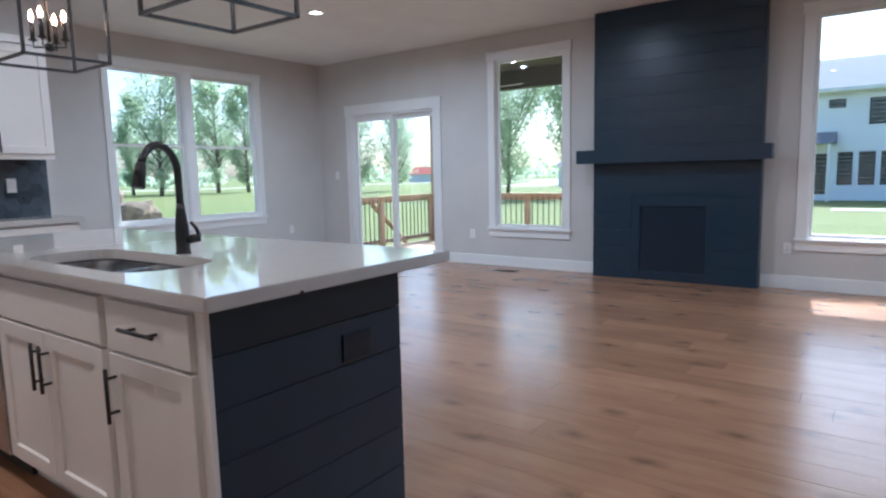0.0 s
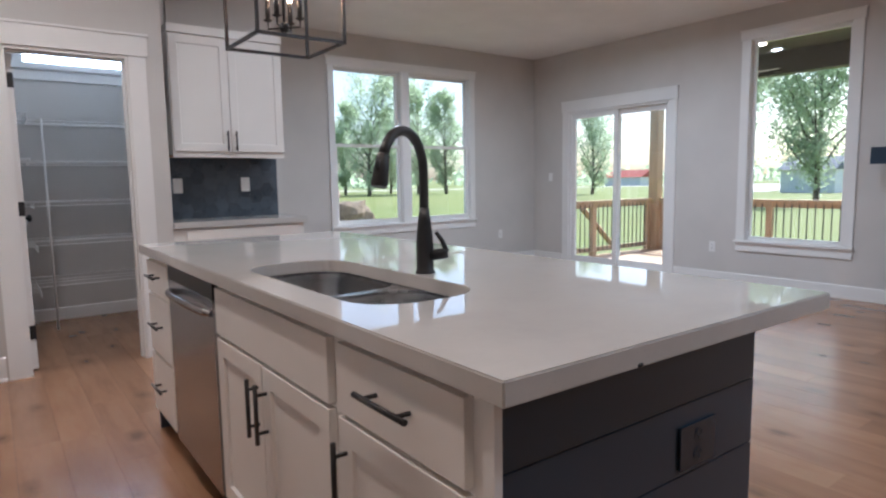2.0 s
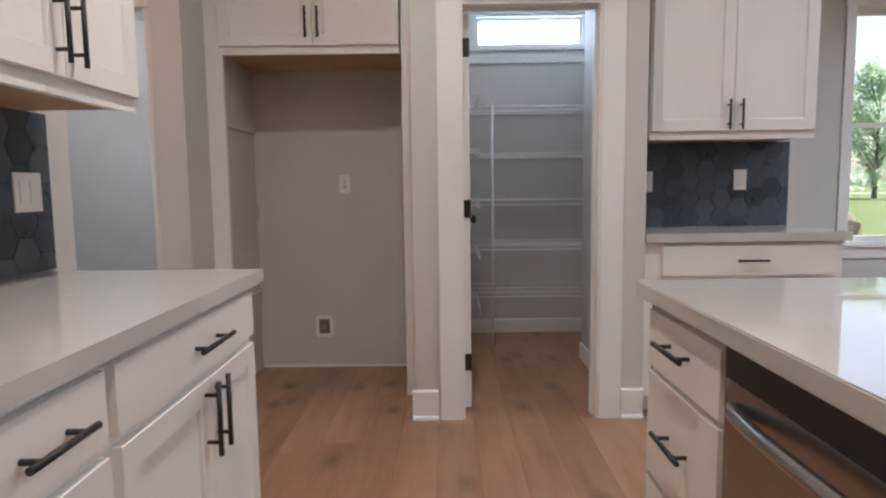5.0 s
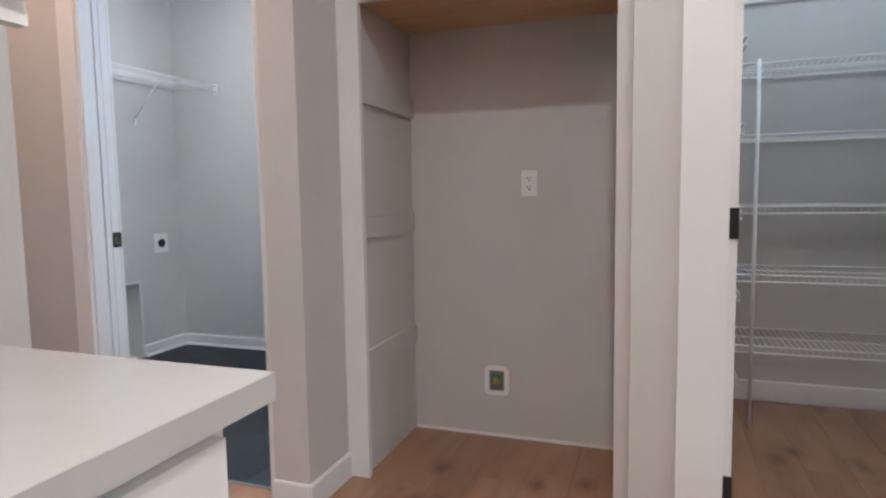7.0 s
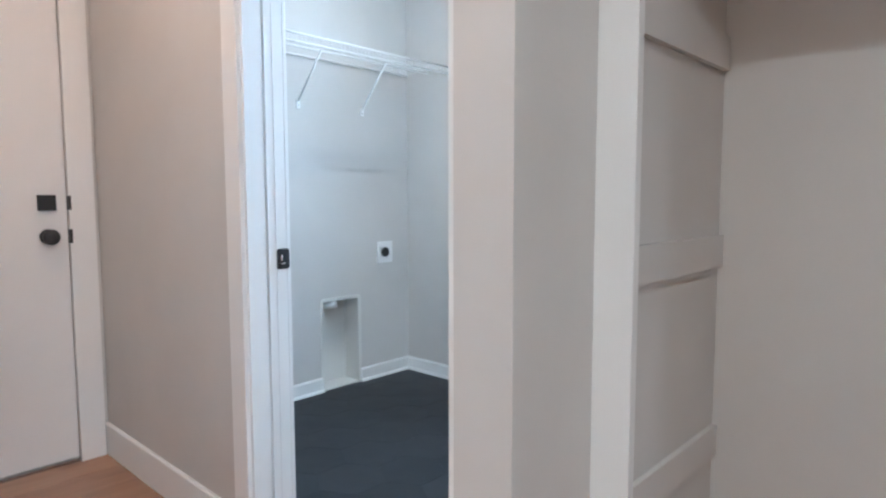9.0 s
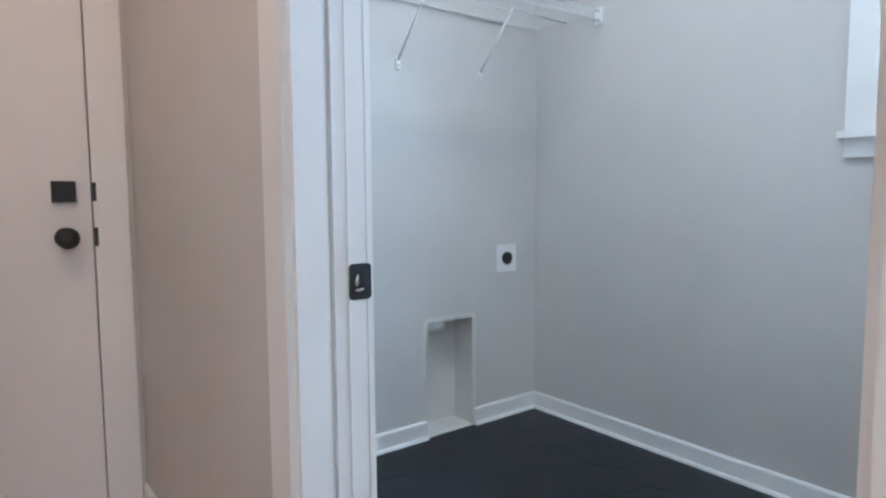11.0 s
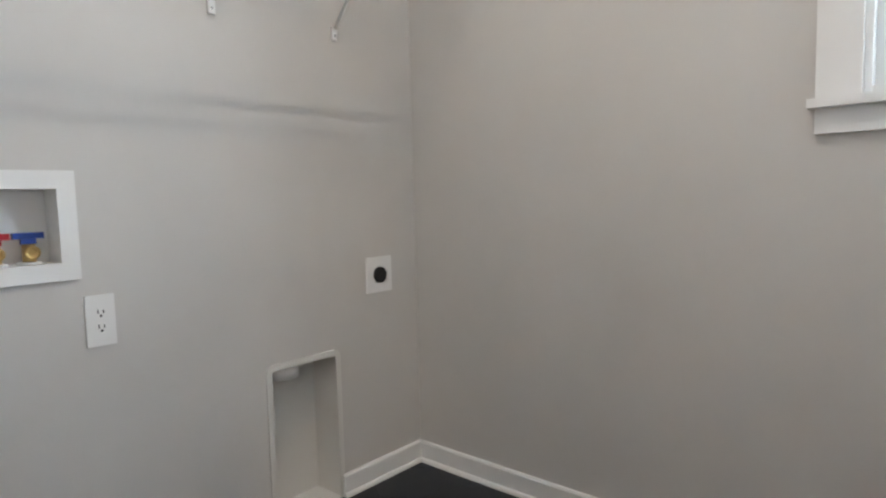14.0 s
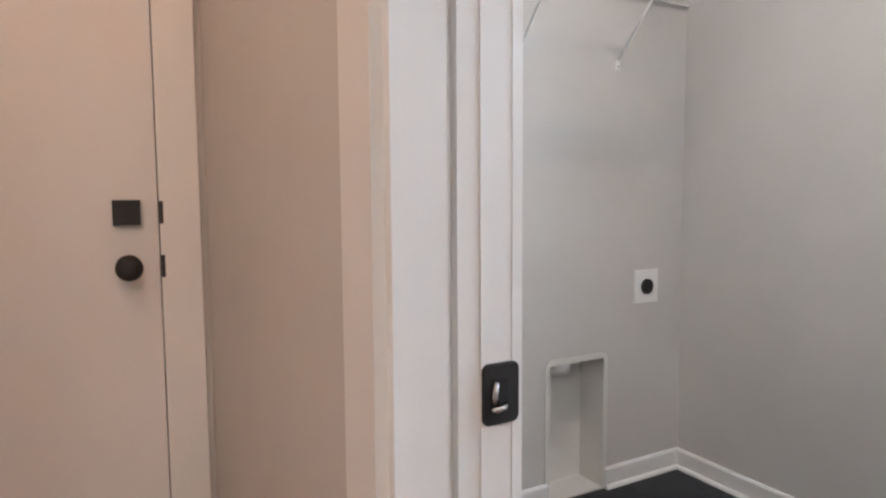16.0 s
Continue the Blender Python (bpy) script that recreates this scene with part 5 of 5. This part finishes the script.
def tree(x, y, h, spread, seed, lean=0.0, leaves=8500, bare=0.06):
    """A tall tree: tapered trunk, limbs, a ragged crown of small leaf clumps."""
    r = random.Random(seed)
    ob = thing("tree", x, y, GZ, "tall full green tree on the far lawn", "tree", "far trees")
    bm, tips = bm_new(), []
    trunk = [(x + lean * h * (k / 8) ** 1.5 + r.uniform(-.1, .1), y + r.uniform(-.1, .1), GZ + h * 0.9 * k / 8) for k in range(9)]
    tube(bm, trunk, [max(0.03, 0.019 * h * (1 - k / 8.6)) for k in range(9)], 8)
    for k in range(34):
        f = bare + (0.92 - bare) * (k + r.random()) / 34
        i = min(7, int(f / 0.9 * 8))
        b = Vector(trunk[i]).lerp(Vector(trunk[i + 1]), min(1, max(0, f / 0.9 * 8 - i)))
        a = r.uniform(0, 2 * math.pi)
        prof = math.sin(math.pi * min(1, (f - bare * 0.5) / (1.02 - bare * 0.5)) ** 0.8)
        ln = spread * (0.45 + 0.9 * prof) * r.uniform(0.55, 1.2)
        e = b + Vector((math.cos(a) * ln, math.sin(a) * ln, ln * r.uniform(0.9, 1.9)))
        m = b.lerp(e, 0.5) + Vector((0, 0, -0.12 * ln))
        tube(bm, [b, m, e], [0.008 * h * (1.1 - f), 0.005 * h * (1.1 - f), 0.02], 5)
        tips.append((b, m, e, ln))
    part("trunk", bm, M_BARK, ob)
    cr = bm_new()
    for _ in range(int(leaves * (2.4 if spread > 3 else 1.15))):
        b, m, e, ln = r.choice(tips)
        t = r.random() ** 0.6
        c = (m.lerp(e, t) if r.random() < 0.75 else b.lerp(m, t)) + Vector((r.gauss(0, 1), r.gauss(0, 1), r.gauss(0, 1.1))) * (0.16 * ln + 0.12)
        s = r.uniform(0.075, 0.165) * h / 13
        n = Vector((r.gauss(0, 1), r.gauss(0, 1), r.gauss(0, 1))).normalized()
        u = n.orthogonal().normalized()
        w = n.cross(u)
        vs = [cr.verts.new(c + u * s * a + w * s * q) for a, q in ((-1, -0.25), (0.1, -0.7), (1, 0.1), (0.2, 0.75))]
        cr.faces.new(vs)
    me = bpy.data.meshes.new("crown")
    bmesh.ops.translate(cr, verts=cr.verts, vec=-origin(ob))
    cr.to_mesh(me)
    cr.free()
    me.materials.append(M_LEAF)
    new("crown", me).parent = ob
    return ob


def far(bearing, dist):
    return 0.4 + dist * math.sin(radians(bearing)), 0.4 + dist * math.cos(radians(bearing))


for i, (be, di, h, sp, ln) in enumerate((
    (24.6, 96, 9.5, 2.3, 0.0), (29.6, 80, 14.2, 2.9, 0.06), (31.6, 92, 12.0, 2.0, 0.0), (34.2, 86, 14.5, 2.5, 0.0), (36.6, 84, 13.6, 1.7, 0.0),
    (46.6, 70, 10.2, 2.0, -0.07), (50.0, 72, 11.0, 1.9, 0.0), (60.6, 55, 9.6, 3.3, 0.0), (67.6, 52, 12.5, 3.7, 0.0), (27.4, 88, 12.5, 1.6, 0.05),
)):
    tree(*far(be, di), h, sp, 11 + i, ln)

# hedges and woods at the horizon
wd = bm_new()
r = random.Random(8)
for k in range(2600):
    be, di = r.uniform(-20, 100), r.choice((180, 230, 300, 380)) * r.uniform(0.9, 1.1)
    cl = noise.noise(Vector((be * 0.35, di * 0.01, 3.0)))
    if cl < 0.02:
        continue
    x, y = far(be, di)
    hh = di * 0.022 * (0.35 + cl * 1.6)
    c = Vector((x, y, GZ + hh * r.random()))
    for _ in range(7):
        q = c + Vector((r.gauss(0, 1), r.gauss(0, 1), r.gauss(0, 0.6))) * di * 0.006
        q.z = max(q.z, GZ)
        s = di * 0.0042
        n = Vector((r.gauss(0, 1), r.gauss(0, 1), r.gauss(0, 1))).normalized()
        u = n.orthogonal().normalized()
        w = n.cross(u)
        wd.faces.new([wd.verts.new(q + u * s * a + w * s * b) for a, b in ((-1, -0.3), (0.2, -0.8), (1, 0.2), (0.1, 0.8))])
me = bpy.data.meshes.new("woods")
wd.to_mesh(me)
wd.free()
me.materials.append(M_LEAF)
tagged(new("woods", me), "low hedges and woods along the horizon", "woods", kind="stuff")

# far farm building with a red roof
bx_, by_ = far(53.2, 150)
fb = thing("farm_building", bx_, by_, GZ, "far low farm building with a red roof", "building")
part("wall", bx(bx_ - 3, bx_ + 3, by_ - 5, by_ + 5, GZ, GZ + 2.0), M_SIDING, fb)
part("roof", prism(bm_new(), [(-3.6, GZ + 1.9), (3.6, GZ + 1.9), (0, GZ + 3.6)], lambda u, v, d: (bx_ + u, by_ - 5.5 + d, v), 11), M_REDROOF, fb)
sh_x, sh_y = far(67.5, 75)
sb = thing("shed", sh_x, sh_y, GZ, "small pale gabled shed on the far lawn", "shed")
part("wall", bx(sh_x - 2.2, sh_x + 2.2, sh_y - 2.6, sh_y + 2.6, GZ, GZ + 2.4), M_SIDING, sb)
part("roof", prism(bm_new(), [(-2.6, GZ + 2.35), (2.6, GZ + 2.35), (0, GZ + 3.7)], lambda u, v, d: (sh_x + u, sh_y - 2.8 + d, v), 5.6), M_SHINGLE, sb)

# neighbouring house
HX = 38.0
nh = thing("house", HX + 4, -5, GZ, "white two-storey neighbour house with a dark roof", "house")
WINS = [(1.33, 1.99, 0.18, 1.86), (0.38, 1.07, 0.18, 1.86), (-0.55, 0.15, 0.18, 1.86), (0.0, 0.74, 3.2, 4.5), (1.74, 2.48, 4.1, 4.53), (-4.5, -3.0, 3.2, 4.5), (-4.5, -2.5, 0.18, 1.86), (2.3, 3.0, -0.3, 1.8)]
part("wall", wall_mesh("y", -12.0, 3.2, HX, HX + 0.25, GZ, 5.05, WINS), M_SIDING, nh)
part("wall", bx(HX + 0.26, HX + 9, 2.95, 3.2, GZ, 5.05), M_SIDING, nh)
for w in WINS:
    wn = part("window", slab("w", HX, w[0], w[1], w[2], w[3], -0.12, -0.10), M_DARKWIN, nh, "dark window glass")
    for a, b, c, d in ((w[0], w[0] + 0.06, w[2], w[3]), (w[1] - 0.06, w[1], w[2], w[3]), (w[0], w[1], w[2], w[2] + 0.06), (w[0], w[1], w[3] - 0.06, w[3]), ((w[0] + w[1]) / 2 - 0.03, (w[0] + w[1]) / 2 + 0.03, w[2], w[3])):
        part("frame", slab("w", HX, a, b, c, d, -0.09, 0.02), M_BLACK, wn)
for k in range(24):
    part("siding_board", bx(HX - 0.02, HX - 0.002, -12.0, 3.2, GZ + 0.3 + 0.215 * k, GZ + 0.3 + 0.215 * k + 0.012), M_SIDING, nh)
part("roof", prism(bm_new(), [(-0.6, 5.0), (9.6, 5.0), (4.5, 7.2)], lambda u, v, d: (HX + u, -12.6 + d, v), 16.3), M_SHINGLE, nh)
part("fascia", bx(HX - 0.66, HX - 0.61, -12.6, 3.7, 4.88, 5.06), M_TRIM, nh)
part("porch_roof", prism(bm_new(), [(-1.6, 2.28), (0.0, 2.28), (0.0, 2.9)], lambda u, v, d: (HX + u - 0.03, 2.05 + d, v), 3.0), M_SHINGLE, nh)
part("porch_post", bx(HX - 1.5, HX - 1.35, 2.2, 2.35, GZ, 2.28), M_TRIM, nh)

# deck with its railing
DZ = -0.16
dk = thing("deck", 9.0, 4.2, GZ, "cedar deck with a wood and black baluster railing", "deck")
part("joists", bx(7.2, 10.75, 1.2, 7.45, DZ - 0.24, DZ - 0.04), M_DECK, dk)
for k in range(25):
    part("deck_board", bx(7.19 + 0.142 * k, 7.19 + 0.142 * k + 0.136, 1.15, 7.5, DZ - 0.038, DZ, 0.003), M_DECK, dk)
for k in range(4):
    part("deck_post", bx(10.5, 10.63, 1.4 + 1.9 * k, 1.53 + 1.9 * k, GZ, DZ - 0.041), M_POST, dk)


def railing(x0, y0, x1, y1, zf, label):
    rl = thing("railing", (x0 + x1) / 2, (y0 + y1) / 2, zf, label, "railing", "deck railings")
    d = Vector((x1 - x0, y1 - y0))
    n = max(1, round(d.length / 1.75))
    ax = abs(d.x) > abs(d.y)
    for k in range(n + 1):
        px, py = x0 + d.x * k / n, y0 + d.y * k / n
        part("post", bx(px - 0.045, px + 0.045, py - 0.045, py + 0.045, zf, zf + 0.93, 0.004), M_POST, rl)
    for z0, z1, w in ((0.93, 0.965, 0.07), (0.84, 0.925, 0.02), (0.07, 0.15, 0.02)):
        if ax:
            part("rail", bx(x0 - 0.05, x1 + 0.05, y0 - w, y0 + w, zf + z0 + 0.001, zf + z1, 0.003), M_DECK, rl)
        else:
            part("rail", bx(x0 - w, x0 + w, y0 - 0.05, y1 + 0.05, zf + z0 + 0.001, zf + z1, 0.003), M_DECK, rl)
    m = int(d.length / 0.115)
    for k in range(1, m):
        px, py = x0 + d.x * k / m, y0 + d.y * k / m
        part("baluster", tb([(px + (0 if ax else -0.028), py + (-0.028 if ax else 0), zf + 0.09), (px + (0 if ax else -0.028), py + (-0.028 if ax else 0), zf + 0.9)], 0.0095, 6), M_BLACK, rl)


railing(10.66, 1.3, 10.66, 7.22, DZ, "cedar deck railing with black metal balusters")
railing(7.35, 7.42, 10.45, 7.42, DZ, "short cedar deck railing with black metal balusters")
# stair rail that goes down outside the deck
sr = thing("stair_rail", 9.6, 7.8, GZ, "sloping dark wooden stair rail beside the deck", "stair rail")
part("rail", tb([(8.95, 7.7, 0.66), (10.25, 7.95, -0.22)], 0.05, 6), M_POST, sr)
part("post", bx(10.2, 10.3, 7.9, 8.0, GZ, -0.2), M_POST, sr)
# porch roof over the deck
pr = thing("porch_roof", 9.0, 3.6, 2.5, "dark porch roof over the deck with a beam", "porch roof")
part("porch_ceiling", bx(7.18, 10.9, 1.0, 7.7, 3.10, 3.2), M_PORCH, pr)
part("beam", bx(10.5, 10.72, 1.0, 7.7, 2.76, 3.0995), M_PORCH, pr)
part("column", bx(10.52, 10.70, 7.27, 7.45, DZ, 2.7595, 0.005), M_POST, pr)
# out-of-view overhang, added to cut short the sun patch on the floor
part("eave", bx(7.18, 8.75, -4.4, 0.995, 2.93, 3.05), M_TRIM, pr, "unseen white overhang added to cut the sun patch")
pf = thing("porch_fan", 8.9, 5.0, 2.5, "white ceiling fan at rest under the porch roof", "ceiling fan")
part("rod", tb([(8.9, 5.0, 3.099), (8.9, 5.0, 2.66)], 0.014, 10), M_TRIM, pf)
part("motor", spin(bm_new(), [(0.06, 0), (0.11, 0.03), (0.11, 0.09), (0.05, 0.12)], lambda u, v, d: (8.9 + u, 5.0 + v, 2.55 + d)), M_TRIM, pf)
for k in range(3):
    a = radians(-95 + 120 * k)
    c, s = math.cos(a), math.sin(a)
    bl = prism(bm_new(), [(0.10, -0.05), (0.62, -0.07), (0.64, 0.05), (0.10, 0.04)], lambda u, v, d: (8.9 + u * c - v * s, 5.0 + u * s + v * c, 2.565 + d + v * 0.15), 0.012)
    part("blade", bl, M_TRIM, pf)
pl = thing("porch_light", 9.7, 5.0, 3.085, "small round lit light in the porch ceiling", "ceiling light")
part("lens", spin(bm_new(), [(0.05, 0), (0.06, 0.004), (0.06, 0.0145)], lambda u, v, d: (9.7 + u, 5.0 + v, 3.085 + d)), M_CAN, pl)

# ---- floors ----
fl = tagged(part("floor", bx(XW, XE, YS, YN, -0.019, -0.006), M_DARK), "warm oak plank floor with knots and dark streaks", "floor", kind="structure")
rng = random.Random(4)
PW = 0.178


def plank_mesh(w, l, h=0.006):
    bm = bx(-w / 2, w / 2, -l / 2, l / 2, -h, 0)
    me = bpy.data.meshes.new("plank")
    bm.to_mesh(me)
    bm.free()
    me.materials.append(M_OAK)
    return me


LENGTHS = [0.9, 1.2, 1.5, 1.8, 2.1]
PLANKS = {l: plank_mesh(PW - 0.0008, l - 0.0008) for l in LENGTHS}
rest = bm_new()
count = 0
nx = int((XE - XW) / PW) + 1
for i in range(nx):
    cx = XW + (i + 0.5) * PW
    y = YS - rng.random() * 1.5
    while y < YN:
        l = rng.choice(LENGTHS)
        c = y + l / 2
        if -1.2 < cx < 6.9 and 0.3 < c < 6.6 and count < 300 and y > YS and y + l < YN - 0.01 and not (1.1 < cx < 1.7 and 1.2 < c < 3.2) and not (cx < -0.75 and c > 5.4):
            ob = new("plank", PLANKS[l])
            ob.parent = fl
            ob.location = (cx, c, rng.uniform(-0.0002, 0.0002))
            count += 1
        else:
            box(rest, cx - PW / 2 + 0.0006, min(cx + PW / 2, XE) - 0.0006, max(y, YS) + 0.0006, min(y + l, YN) - 0.0006, -0.006, rng.uniform(-0.0002, 0.0002))
        y += l
tagged(part("planks", rest, M_OAK, fl), kind="stuff")
